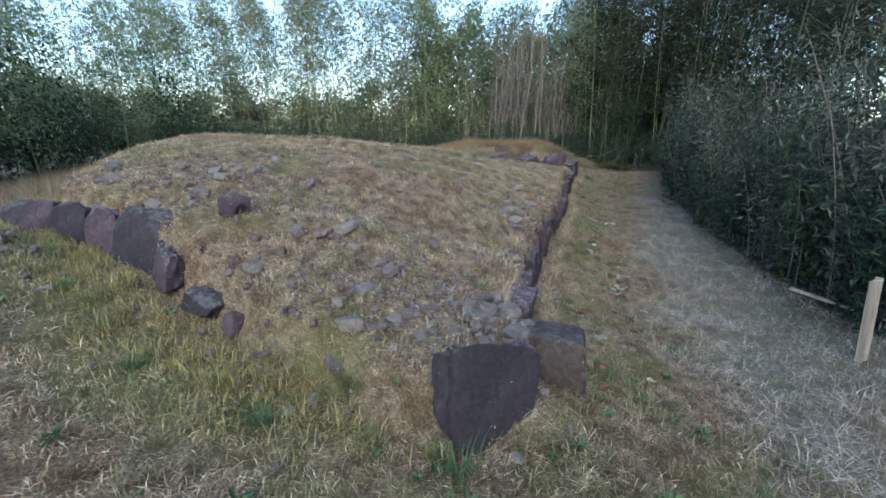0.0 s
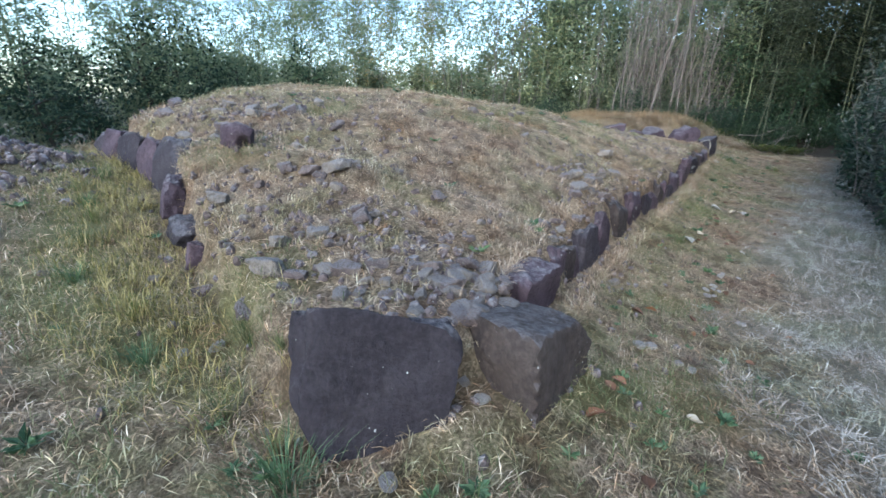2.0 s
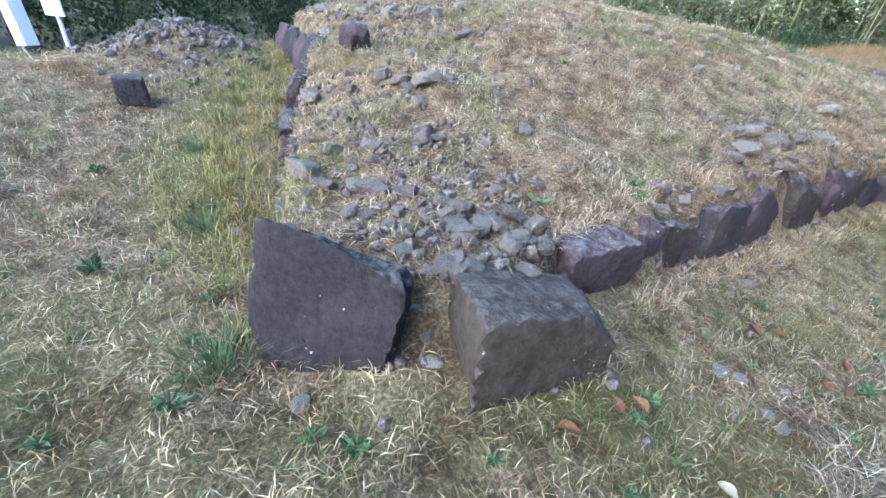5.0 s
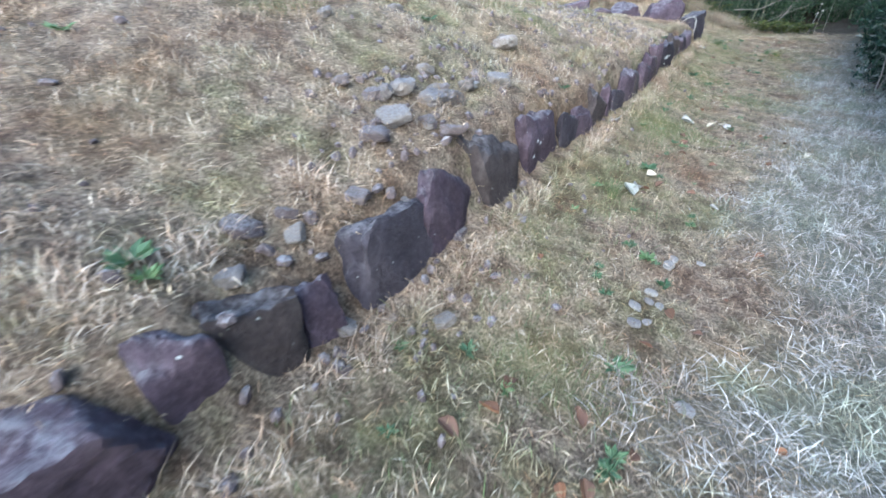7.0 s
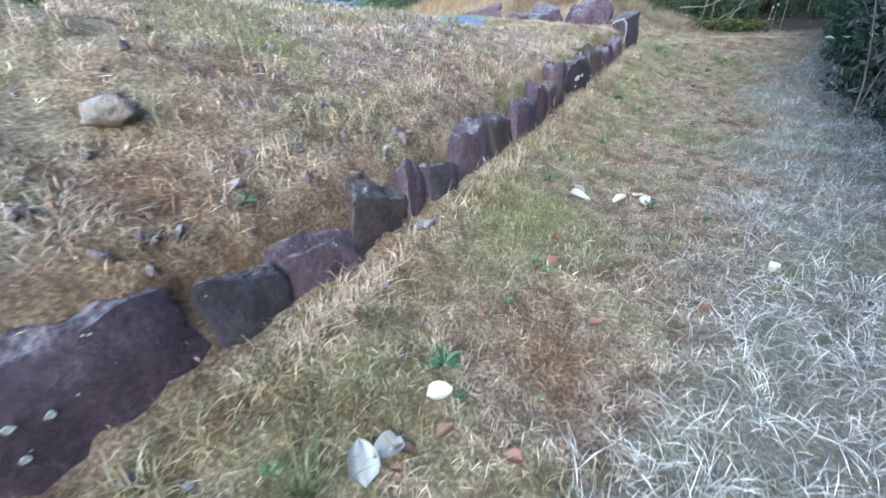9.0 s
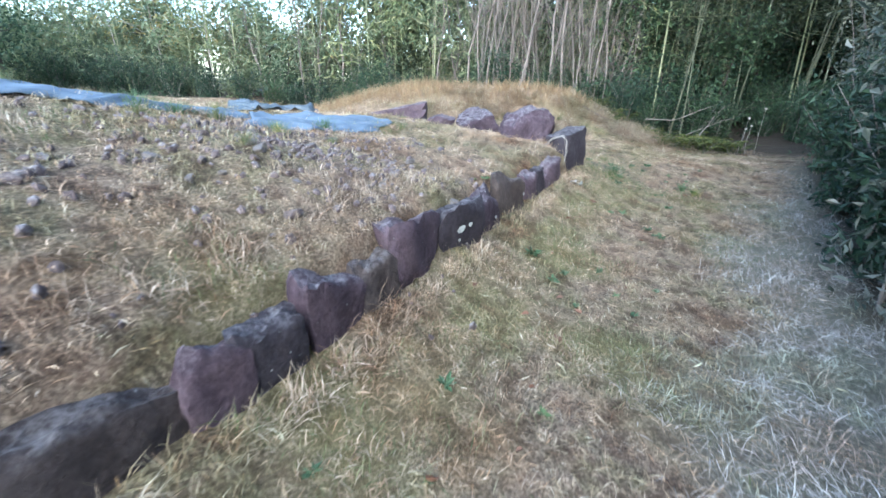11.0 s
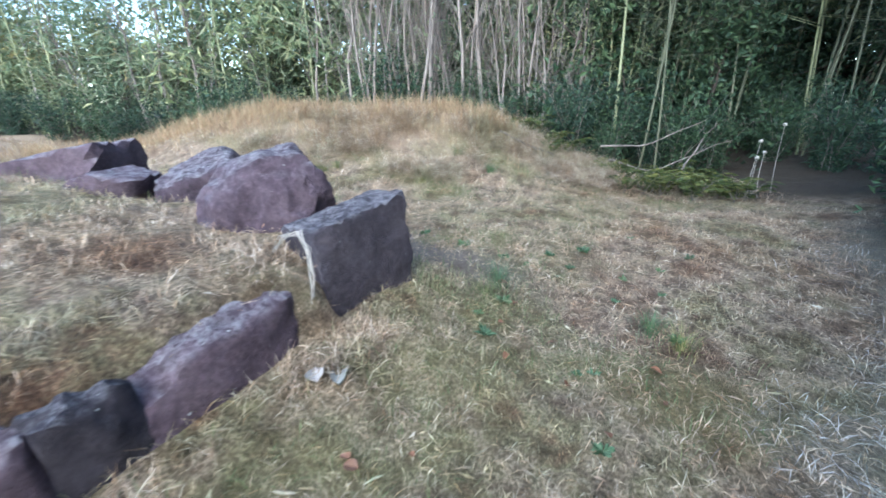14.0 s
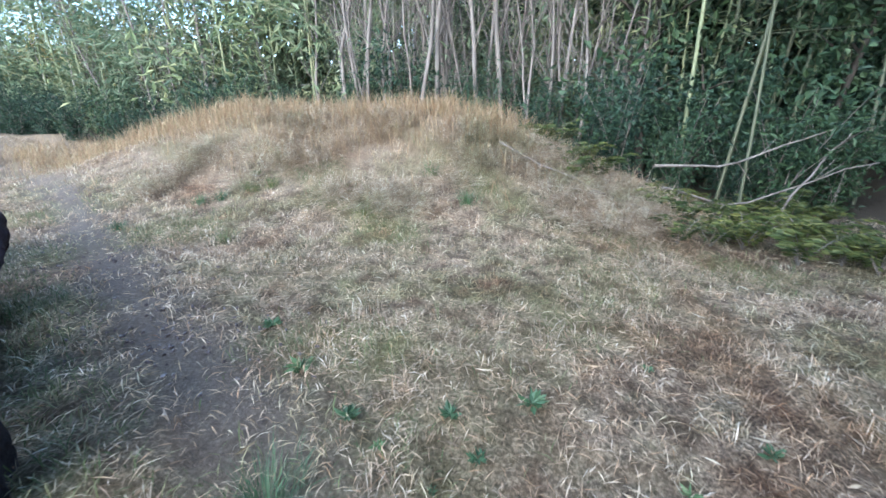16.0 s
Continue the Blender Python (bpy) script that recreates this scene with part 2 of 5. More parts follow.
def kerb_top(y):
    return np.interp(y, [1.8, 2.3, 3, 3.8, 4.15, 4.7, 5.2, 5.7, 6.3, 7.0, 7.4, 7.8, 8.2, 8.7, 9.1, 9.6, 10.3, 11.0, 11.6, 12.2, 12.7, 13.4, 14.0, 14.6, 15.5],
                     [0.8, 0.78, 0.7, 0.62, 0.66, 0.54, 0.62, 0.68, 0.72, 0.74, 0.65, 0.61, 0.71, 0.65, 0.74, 0.67, 0.64, 0.68, 0.74, 0.7, 0.65, 0.69, 0.68, 0.74, 0.8])


def kerb_base(y):
    return np.interp(y, [-4, 0, 2.3, 4, 5, 6.5, 8, 9, 12, 14, 15.3, 16.5, 17.5, 20, 26],
                     [0.62, 0.6, 0.56, 0.36, 0.28, 0.34, 0.42, 0.42, 0.36, 0.46, 0.58, 0.5, 0.48, 0.4, 0.5])


def height(x, y):
    x, y = np.asarray(x, float), np.asarray(y, float)
    d = (x - kerb_x(y)) * 0.93
    fall = np.interp(y, [0, 13, 15.5, 16.6, 17.6], [0.48, 0.48, 0.42, 0.22, 0.12])
    zb = kerb_base(y)
    out = zb - fall * (1 - np.exp(-np.maximum(d, 0) / 0.8)) + 0.15 * np.minimum(np.maximum(d - 3.0, 0), 5)
    left = 0.5 + 0.17 * np.clip(-x - 1.0, 0, 3.4) - 0.16 * np.clip(-x - 5.0 - 0.5 * np.maximum(y - 5, 0), 0, 7)
    z = zb + (left - zb) * step(-d, 0.0, 1.2)
    z = np.where(d > 0, out, z)
    se = np.maximum((mound_x(y) - x) * 0.93, 0)
    sw = (x - west_x(y)) * np.where(y < 4, 0.57, 0.8)
    rise = np.interp(y, [1.8, 2.3, 4, 6, 8, 10, 12, 14, 16], [0.1, 0.3, 1.15, 1.45, 1.6, 1.45, 1.05, 0.62, 0.4])
    top = kerb_top(y) + rise * (1 - np.exp(-se / 2.2))
    west = left + 0.5 + 1.6 * (1 - np.exp(-np.maximum(sw, 0) / 2.6))
    top = -np.log(np.exp(-5 * top) + np.exp(-5 * west)) / 5 + 0.06
    inside = step(np.minimum(se, sw), 0.0, 0.14) * step(y - 0.2 * x, 2.02, 2.14) * (1 - step(y, 15.9, 17.0))
    z = z + (top - z) * inside
    ridge = 1.05 * np.exp(-((y - 20.9) / 1.75) ** 2) * (1 - step(x, 5.5, 9.8)) * step(x, -2.5, 2.5)
    z = z + ridge
    lump = 0.03 * np.sin(x * 2.3 + 1.2 * np.sin(y * 1.7)) * np.sin(y * 2.9 + 0.7 * np.sin(x * 3.1))
    z = z + lump + 0.015 * np.sin(x * 7.1 + y * 3.3) * np.sin(y * 6.3 - x * 2.7)
    pile = 0.38 * np.exp(-(((x + 5.2) / 0.9) ** 2 + ((y - 3.8) / 0.7) ** 2))
    dip = 0.1 * np.exp(-(((x - 0.52) / 0.3) ** 2 + ((y - 1.93) / 0.16) ** 2))
    return z + pile - dip


def h1(x, y):
    return float(height(x, y))


def axis(lo, hi, fine, reach):
    mid = np.arange(lo, hi + fine / 2, fine)
    grow = np.cumsum(fine * 1.22 ** np.arange(1, 60))
    grow = grow[grow < reach]
    return np.concatenate([(lo - grow)[::-1], mid, hi + grow])


def mesh_from(name, verts, faces, material, smooth=True):
    me = bpy.data.meshes.new(name)
    verts = np.asarray(verts, np.float32)
    faces = np.asarray(faces, np.int32)
    n, k = faces.shape
    me.vertices.add(len(verts))
    me.vertices.foreach_set("co", verts.ravel())
    me.loops.add(n * k)
    me.loops.foreach_set("vertex_index", faces.ravel())
    me.polygons.add(n)
    me.polygons.foreach_set("loop_start", np.arange(0, n * k, k, dtype=np.int32))
    me.polygons.foreach_set("use_smooth", np.full(n, smooth))
    me.update(calc_edges=True)
    me.materials.append(material)
    return me


def hay_edge(y):
    return np.interp(y, [-2, 4, 9, 13, 17], [1.5, 1.5, 1.6, 2.3, 2.6])


def bush_x(y):
    return kerb_x(y) + np.interp(y, [-4, 2, 3.5, 5.7, 7, 9, 12, 16.5, 17.5, 20, 24], [4.0, 3.9, 3.8, 3.6, 3.3, 3.1, 3.3, 3.3, 3.4, 4.6, 4.5])


gx, gy = axis(-9, 14, 0.1, 700), axis(-4, 24, 0.1, 700)
GX, GY = np.meshgrid(gx, gy)
GZ = height(GX, GY)
nx, ny = len(gx), len(gy)
idx = np.arange(nx * ny).reshape(ny, nx)
quads = np.stack([idx[:-1, :-1], idx[:-1, 1:], idx[1:, 1:], idx[1:, :-1]], -1).reshape(-1, 4)
ground_mesh = mesh_from("ground", np.stack([GX, GY, GZ], -1).reshape(-1, 3), quads, GROUND)


def wobble(x, y, s=1.0):
    return np.sin(x * 1.7 * s + 2 * np.sin(y * 1.3 * s)) * np.sin(y * 2.1 * s + 1.5 * np.sin(x * 1.1 * s))


D = (GX - kerb_x(GY)) * 0.93
SW = (GX - west_x(GY)) * np.where(GY < 4, 0.57, 0.8)
w1 = wobble(GX, GY)
hay_mask = step(D + 0.4 * w1 - hay_edge(GY), -0.35, 0.5) * (1 - step(GY, 16.5, 19))
soil_mask = np.exp(-((GY - trail_y(GX) - 0.06 * w1) / 0.3) ** 2) * (1 - step(GX, 6.3, 7.3))
green_mask = np.clip(0.5 * step(w1, 0.35, 0.9) + 0.8 * np.exp(-((SW + 0.7) / 0.45) ** 2) * step(GY, 1.5, 2.5)
                     + 0.3 * np.exp(-((D - 0.5) / 0.3) ** 2) * step(GY, 6, 9), 0, 1) * (1 - hay_mask)
russet_mask = np.exp(-((GY - 20.8) / 1.3) ** 2) * (1 - step(GX, 5.5, 8)) + step(GY - 0.6 * GX, 13.5, 16) * step(-GX, 2, 5)
# leaf litter, plus painted shade on the ground below thicket, grove and wood
litter_shade_mask = np.clip(step(GX - bush_x(GY), -0.25, 0.5) + step(GY + 0.35 * (GX - 9.5), 19.6, 20.6) * step(GX, 9.2, 10.2) + step(GY, 21.8, 23) + step(-GX, 9, 12), 0, 1)
for name, values in (("green", green_mask), ("hay", hay_mask), ("soil", soil_mask), ("russet", np.clip(russet_mask, 0, 1)), ("litter", litter_shade_mask)):
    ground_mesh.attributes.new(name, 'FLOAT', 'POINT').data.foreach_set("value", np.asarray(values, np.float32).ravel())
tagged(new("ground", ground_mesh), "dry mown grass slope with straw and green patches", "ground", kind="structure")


# ---- helpers for things ----
def part(name, data, material, parent, label=""):
    if isinstance(data, bmesh.types.BMesh):
        me = bpy.data.meshes.new(name)
        data.to_mesh(me)
        data.free()
        me.materials.append(material)
    else:
        me = data
    ob = new(name, me)
    ob.parent = parent
    if label:
        ob["label"] = label
    return ob


def root(name, m, label, category, group=""):
    ob = new(name)
    ob.empty_display_size = 0.1
    ob.matrix_world = m
    return tagged(ob, label, category, group)


def rock_mesh(name, size, material, seed, planes=11, boxy=0.0, noise_amount=0.05, sub=3, round_=40.0, cuts=()):
    """A broken stone: the meet of a few random planes, roughened, with chipped edges. boxy: how near to a block."""
    r = random.Random(seed)
    normals = []
    for i in range(planes):
        v = Vector((r.gauss(0, 1), r.gauss(0, 1), r.gauss(0, 1))).normalized()
        normals.append((v, r.uniform(0.8, 1.0)))
    if boxy:
        normals = [(v, k + boxy * r.uniform(0.12, 0.5)) for v, k in normals]
        for ax in range(3):
            for s in (-1, 1):
                v = Vector([s if a == ax else r.gauss(0, 0.15 if boxy < 0.85 else 0.075) for a in range(3)]).normalized()
                normals.append((v, r.uniform(0.84, 1.0)))
    normals += [(Vector(v).normalized(), k) for v, k in cuts]
    bm = bmesh.new()
    bmesh.ops.create_icosphere(bm, subdivisions=sub, radius=1)
    off = Vector((r.uniform(0, 90), r.uniform(0, 90), r.uniform(0, 90)))
    half = Vector(size) / 2
    biggest = max(size)
    for v in bm.verts:
        n = v.co.normalized()
        acc = sum((max(n.dot(p), 0.0) / k) ** round_ for p, k in normals)
        d = acc ** (-1 / round_)
        d *= 1 + noise_amount * 2.2 * noise.noise(n * 1.6 + off)
        c = Vector((n.x * d * half.x, n.y * d * half.y, n.z * d * half.z))
        if sub > 2:
            q = c / biggest
            ridge = abs(noise.noise(q * 5 + off)) + 0.6 * abs(noise.noise(q * 11 + off)) + 0.35 * abs(noise.noise(q * 24 + off))
            layer = noise.noise(Vector((q.x * 14, q.y * 14, q.z * 3)) + off)
            c *= 1 - noise_amount * (1.5 * ridge + 0.5 * layer - 0.3)
        v.co = c
    for f in bm.faces:
        f.smooth = False
    me = bpy.data.meshes.new(name)
    bm.to_mesh(me)
    bm.free()
    if sub > 3:
        me.polygons.foreach_set("use_smooth", np.full(len(me.polygons), True))
        me.set_sharp_from_angle(angle=radians(32))
    me.materials.append(material)
    return me


def tube(points, radii, sides=6):
    """Vertices and quads of a tapered tube along points."""
    pts = np.asarray(points, float)
    n = len(pts)
    tang = np.gradient(pts, axis=0)
    tang /= np.linalg.norm(tang, axis=1, keepdims=True) + 1e-9
    ref = np.where(np.abs(tang[:, 2:3]) > 0.9, [[1.0, 0, 0]], [[0, 0, 1.0]])
    a = np.cross(tang, ref)
    a /= np.linalg.norm(a, axis=1, keepdims=True) + 1e-9
    b = np.cross(tang, a)
    ang = np.arange(sides) * 2 * math.pi / sides
    ring = np.cos(ang)[None, :, None] * a[:, None] + np.sin(ang)[None, :, None] * b[:, None]
    v = (pts[:, None] + ring * np.asarray(radii)[:, None, None]).reshape(-1, 3)
    i = np.arange(n - 1)[:, None] * sides
    j = np.arange(sides)[None]
    k = (j + 1) % sides
    f = np.stack([i + j, i + k, i + sides + k, i + sides + j], -1).reshape(-1, 4)
    return v, f


def join_tubes(name, tubes, material):
    vs, fs, base = [], [], 0
    for v, f in tubes:
        vs.append(v)
        fs.append(f + base)
        base += len(v)
    return mesh_from(name, np.concatenate(vs), np.concatenate(fs), material)


def leaves_mesh(name, centres, direction, length, width, material, g, fold=0.25):
    """Many pointed leaves, each two triangles folded along the midrib."""
    n = len(centres)
    d = direction / (np.linalg.norm(direction, axis=1, keepdims=True) + 1e-9)
    side = np.cross(d, g.normal(size=(n, 3)))
    side /= np.linalg.norm(side, axis=1, keepdims=True) + 1e-9
    up = np.cross(side, d)
    L = (length * g.uniform(0.6, 1.3, n))[:, None]
    W = (width * g.uniform(0.6, 1.3, n))[:, None]
    a = centres - d * L * 0.5
    b = centres + d * L * 0.5 - up * L * 0.1
    c = centres + side * W * 0.5 + up * W * fold
    e = centres - side * W * 0.5 + up * W * fold
    v = np.stack([a, c, b, e], 1).reshape(-1, 3)
    i = np.arange(n)[:, None] * 4
    f = np.concatenate([i + [0, 1, 2], i + [0, 2, 3]], 1).reshape(-1, 3)
    return mesh_from(name, v, f, material, False)


LATTICE = np.random.default_rng(3).uniform(0, 1, (256, 256))


def patchy(x, y, size, shift=0):
    """Smooth random values from 0 to 1 over the ground, in lumps of the given size."""
    u, v = np.asarray(x) / size + 57.3 * shift, np.asarray(y) / size + 31.7 * shift
    i, j = np.floor(u).astype(int), np.floor(v).astype(int)
    a, b = u - i, v - j
    a, b = a * a * (3 - 2 * a), b * b * (3 - 2 * b)
    c = lambda p, q: LATTICE[(i + p) % 256, (j + q) % 256]  # noqa: E731
    return (c(0, 0) * (1 - a) + c(1, 0) * a) * (1 - b) + (c(0, 1) * (1 - a) + c(1, 1) * a) * b


def blades_mesh(name, x, y, length, lean, width, material, g, z_off=0.0, flat=0.0):
    """Grass blades rooted on the ground: each a bent strip of three triangles. flat: 0 upright, 1 lying."""
    n = len(x)
    z = height(x, y) + z_off
    ang = g.uniform(0, 2 * math.pi, n)
    hx, hy = np.cos(ang), np.sin(ang)
    L = length * g.uniform(0.5, 1.35, n)
    tilt = np.clip(g.normal(lean, 0.35, n), 0.05, 1.5)
    s, c = np.sin(tilt), np.cos(tilt)
    w = width * g.uniform(0.6, 1.4, n)
    p0 = np.stack([x, y, z], 1)
    p1 = p0 + np.stack([hx * s * L * 0.5, hy * s * L * 0.5, c * L * 0.55], 1)
    bend = np.clip(tilt + 0.5, 0, 1.65)
    p2 = p1 + np.stack([hx * np.sin(bend) * L * 0.5, hy * np.sin(bend) * L * 0.5, np.cos(bend) * L * 0.5], 1)
    side = np.stack([-hy, hx, g.uniform(-0.4, 0.4, n)], 1) * (w / 2)[:, None]
    v = np.stack([p0, p1 + side, p2, p1 - side], 1).reshape(-1, 3)
    i = np.arange(n)[:, None] * 4
    f = np.concatenate([i + [0, 1, 3], i + [3, 1, 2]], 1).reshape(-1, 3)
    return mesh_from(name, v, f, material, False)


# ---- stones ----
def stone(name, label, x, y, z, size, rot=(0, 0, 0), material=None, seed=1, planes=11, boxy=0.0, category="stone", group="", rough=0.05, sub=3, round_=18.0, cuts=()):
    """z: the middle of the stone."""
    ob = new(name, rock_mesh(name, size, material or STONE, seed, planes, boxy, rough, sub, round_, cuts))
    ob.matrix_world = pose(x, y, z, *rot)
    return tagged(ob, label, category, group)


def slope_top(ob, drop):
    """Lets a stone's top fall along its length (its own y): drop is the share of height lost at the far end."""
    me = ob.data
    ys = [v.co.y for v in me.vertices]
    zs = [v.co.z for v in me.vertices]
    y0, y1, z0 = min(ys), max(ys), min(zs)
    for v in me.vertices:
        v.co.z = z0 + (v.co.z - z0) * (1 - drop * (v.co.y - y0) / (y1 - y0))


def place_front_corner():
    stone("corner_slab", "broad dark purple stone slab standing at the mound's corner", 0.44, 2.14, 0.75, (0.72, 0.15, 0.7), (-9, 2, 28), SLAB, 5, 1, 0.9, "stone slab", "", 0.05, 5, 44,
          (((-0.88, 0, -0.45), 1.04), ((0.42, 0, -0.9), 0.88), ((0.42, 0, 0.9), 0.98), ((0.97, 0, -0.2), 1.0), ((0.9, 0, 0.5), 1.04)))
    ob = stone("corner_block", "squared brown-grey stone block at the mound's corner", 1.02, 2.8, 0.66, (0.5, 0.84, 0.72), (-2, -9, -26), BROWNSTONE, 12, 1, 0.9, "stone block", "", 0.04, 5, 90,
               (((0.3, 0.8, 0.5), 1.08),))
    slope_top(ob, 0.42)
    ob = stone("kerb_stone", "large reddish-brown kerb stone with a pale flat top", 0.97, 3.78, 0.54, (0.34, 0.76, 0.56), (2, 4, -20), STONE, 21, 6, 0.8, "kerb stone", "kerb of the mound", 0.06, 5, 44)
    slope_top(ob, 0.22)


KERB = [  # the foot's two ends along the kerb, top height at either end, thickness
    (1.17, 4.08, 1.25, 4.25, 0.80, 0.72, 0.2), (1.25, 4.26, 1.37, 4.6, 0.74, 0.64, 0.22), (1.37, 4.6, 1.44, 4.8, 0.62, 0.56, 0.18),
    (1.48, 4.95, 1.69, 5.43, 0.74, 0.62, 0.24), (1.7, 5.46, 1.88, 5.88, 0.8, 0.68, 0.3), (1.92, 5.96, 2.17, 6.6, 0.86, 0.68, 0.32),
    (2.2, 6.66, 2.46, 7.26, 0.9, 0.7, 0.28), (2.48, 7.28, 2.61, 7.56, 0.68, 0.62, 0.14), (2.62, 7.57, 2.83, 8.02, 0.64, 0.57, 0.13),
    (2.81, 8.02, 2.98, 8.4, 0.78, 0.66, 0.2), (2.98, 8.4, 3.05, 8.56, 0.76, 0.7, 0.18), (3.08, 8.57, 3.24, 8.88, 0.71, 0.63, 0.22),
    (3.25, 8.9, 3.45, 9.38, 0.81, 0.73, 0.2), (3.45, 9.38, 3.62, 9.87, 0.74, 0.67, 0.22), (3.63, 9.88, 3.74, 10.16, 0.74, 0.7, 0.22),
    (3.74, 10.16, 3.84, 10.5, 0.71, 0.66, 0.24), (3.84, 10.52, 4.0, 10.9, 0.78, 0.7, 0.24), (4.0, 10.9, 4.12, 11.26, 0.72, 0.7, 0.26),
    (4.12, 11.27, 4.33, 11.9, 0.83, 0.8, 0.4), (4.32, 11.93, 4.62, 12.46, 0.8, 0.76, 0.34), (4.62, 12.47, 4.78, 13.03, 0.72, 0.69, 0.26),
    (4.8, 13.05, 5.05, 13.73, 0.8, 0.72, 0.26), (5.06, 13.74, 5.22, 14.0, 0.74, 0.72, 0.24), (5.2, 13.98, 5.34, 14.24, 0.72, 0.75, 0.24), (5.33, 14.22, 5.64, 14.88, 0.75, 0.77, 0.28)]


def place_kerb():
    r = random.Random(17)
    for i, (x0, y0, x1, y1, top0, top1, thick) in enumerate(KERB):
        along = Vector((x1 - x0, y1 - y0, 0))
        inward = Vector((-along.y, along.x, 0)).normalized()
        mid = Vector((x0 + x1, y0 + y1, 0)) / 2 + inward * thick * 0.42
        yaw = math.degrees(math.atan2(-along.x, along.y))
        base = h1(mid.x + 0.3, mid.y) - 0.16
        top = max(top0, top1)
        tone = ("dark purple", "purple-brown", "slate grey")[i % 3]
        ob = stone("kerb_stone", f"{tone} split kerb stone set on edge in the grass", mid.x, mid.y, (top + base) / 2, (thick * 0.82, along.length * 1.12, (top - base) * 1.07), (r.uniform(-3, 3), r.uniform(-7, 5), yaw + r.uniform(-5, 5)),
                   (STONE, BROWNSTONE, STONE, SLAB)[i % 4], 40 + i, 7, 0.74, "kerb stone", "kerb of the mound", 0.075, 4, 40, (((0.5, r.uniform(-0.4, 0.4), 0.8), r.uniform(1.08, 1.25)),))
        slope_top(ob, 1 - (top1 - base) / (top - base) if top1 < top0 else -0.06)


def place_west_edge():
    spec = [(-3.02, 4.42, 0.84, 0.72, -24, 0.22, "large purple-grey stone slab retaining the mound's side"), (-3.62, 4.72, 0.5, 0.56, -18, 0.2, "purple slab leaning against the mound's side"),
            (-4.08, 4.88, 0.46, 0.48, -14, 0.2, "reddish slab leaning against the mound's side"), (-4.52, 5.02, 0.46, 0.42, -16, 0.2, "dark slab leaning against the mound's side"),
            (-5.05, 5.3, 0.6, 0.36, -22, 0.22, "grey slab leaning against the mound's side"), (-2.46, 3.86, 0.34, 0.42, -46, 0.2, "narrow grey stone set on edge at the mound's side"),
            (-1.92, 3.46, 0.44, 0.24, -40, 0.26, "low dark stone at the mound's side"), (-1.58, 3.2, 0.2, 0.2, -50, 0.16, "small dark wedge of stone in the grass"), (-1.38, 3.3, 0.26, 0.26, 0, 0.22, "rounded pale grey stone in the grass")]
    for i, (x, y, w, h, yaw, thick, label) in enumerate(spec):
        z = h1(x + 0.35 * math.sin(radians(yaw)), y - 0.35 * math.cos(radians(yaw)))
        stone("kerb_stone", label, x, y, z + h * 0.4, (w, thick, h * 1.05), (-14, 0, yaw), RUBBLE if i == 8 else (STONE if i % 2 else SLAB), 80 + i, 10, 0.7, "kerb stone", "kerb of the mound's far side", 0.06, 4, 50)


def boulder_row():
    stone("boulder", "big rounded purple boulder on dry grass at the kerb's end", 5.06, 15.72, 1.0, (0.82, 0.7, 0.76), (10, -14, 20), STONE, 7, 14, 0.4, "boulder", "boulders at the kerb's end", 0.06, 5, 30)
    stone("boulder", "tilted purple boulder leaning on the bigger one", 4.22, 16.3, 1.0, (0.62, 0.66, 0.6), (10, -22, 24), STONE, 28, 5, 0.75, "boulder", "boulders at the kerb's end", 0.06, 5, 30)
    stone("boulder", "small dark purple stone lying between boulders", 3.62, 16.0, 1.06, (0.46, 0.5, 0.36), (6, 8, 0), STONE, 9, 6, 0.6, "boulder", "boulders at the kerb's end", 0.05, 4, 36)
    stone("boulder", "long flat purple-grey boulder lying on the grass", 2.8, 16.45, 1.06, (1.25, 0.9, 0.56), (-6, -12, 12), STONE, 10, 12, 0.3, "boulder", "boulders at the kerb's end", 0.05, 4, 36)
    stone("kerb_block", "squared dark purple stone block at the kerb's end", 5.7, 15.46, 0.8, (0.36, 0.7, 0.64), (5, -6, -34), SLAB, 23, 1, 0.92, "stone block", "", 0.04, 5, 44)


def hollow_stone():
    """A dark stone standing arched over a hollow."""
    me = rock_mesh("hollow_stone", (0.42, 0.3, 0.5), STONE, 31, 10, 0.4, 0.05, 4, 30)
    for v in me.vertices:
        c = v.co
        u = (c.x - 0.09) ** 2 / 0.013 + (c.z + 0.1) ** 2 / 0.035
        if c.y < 0.05 and u < 1:
            c.y += 0.2 * (1 - u)
    ob = new("hollow_stone", me)
    ob.matrix_world = pose(-1.88, 4.2, h1(-1.88, 4.2) + 0.08, 0, 8, 20) @ Matrix.Scale(0.62, 4)
    tagged(ob, "dark arched stone with a hollow standing on the mound", "stone")


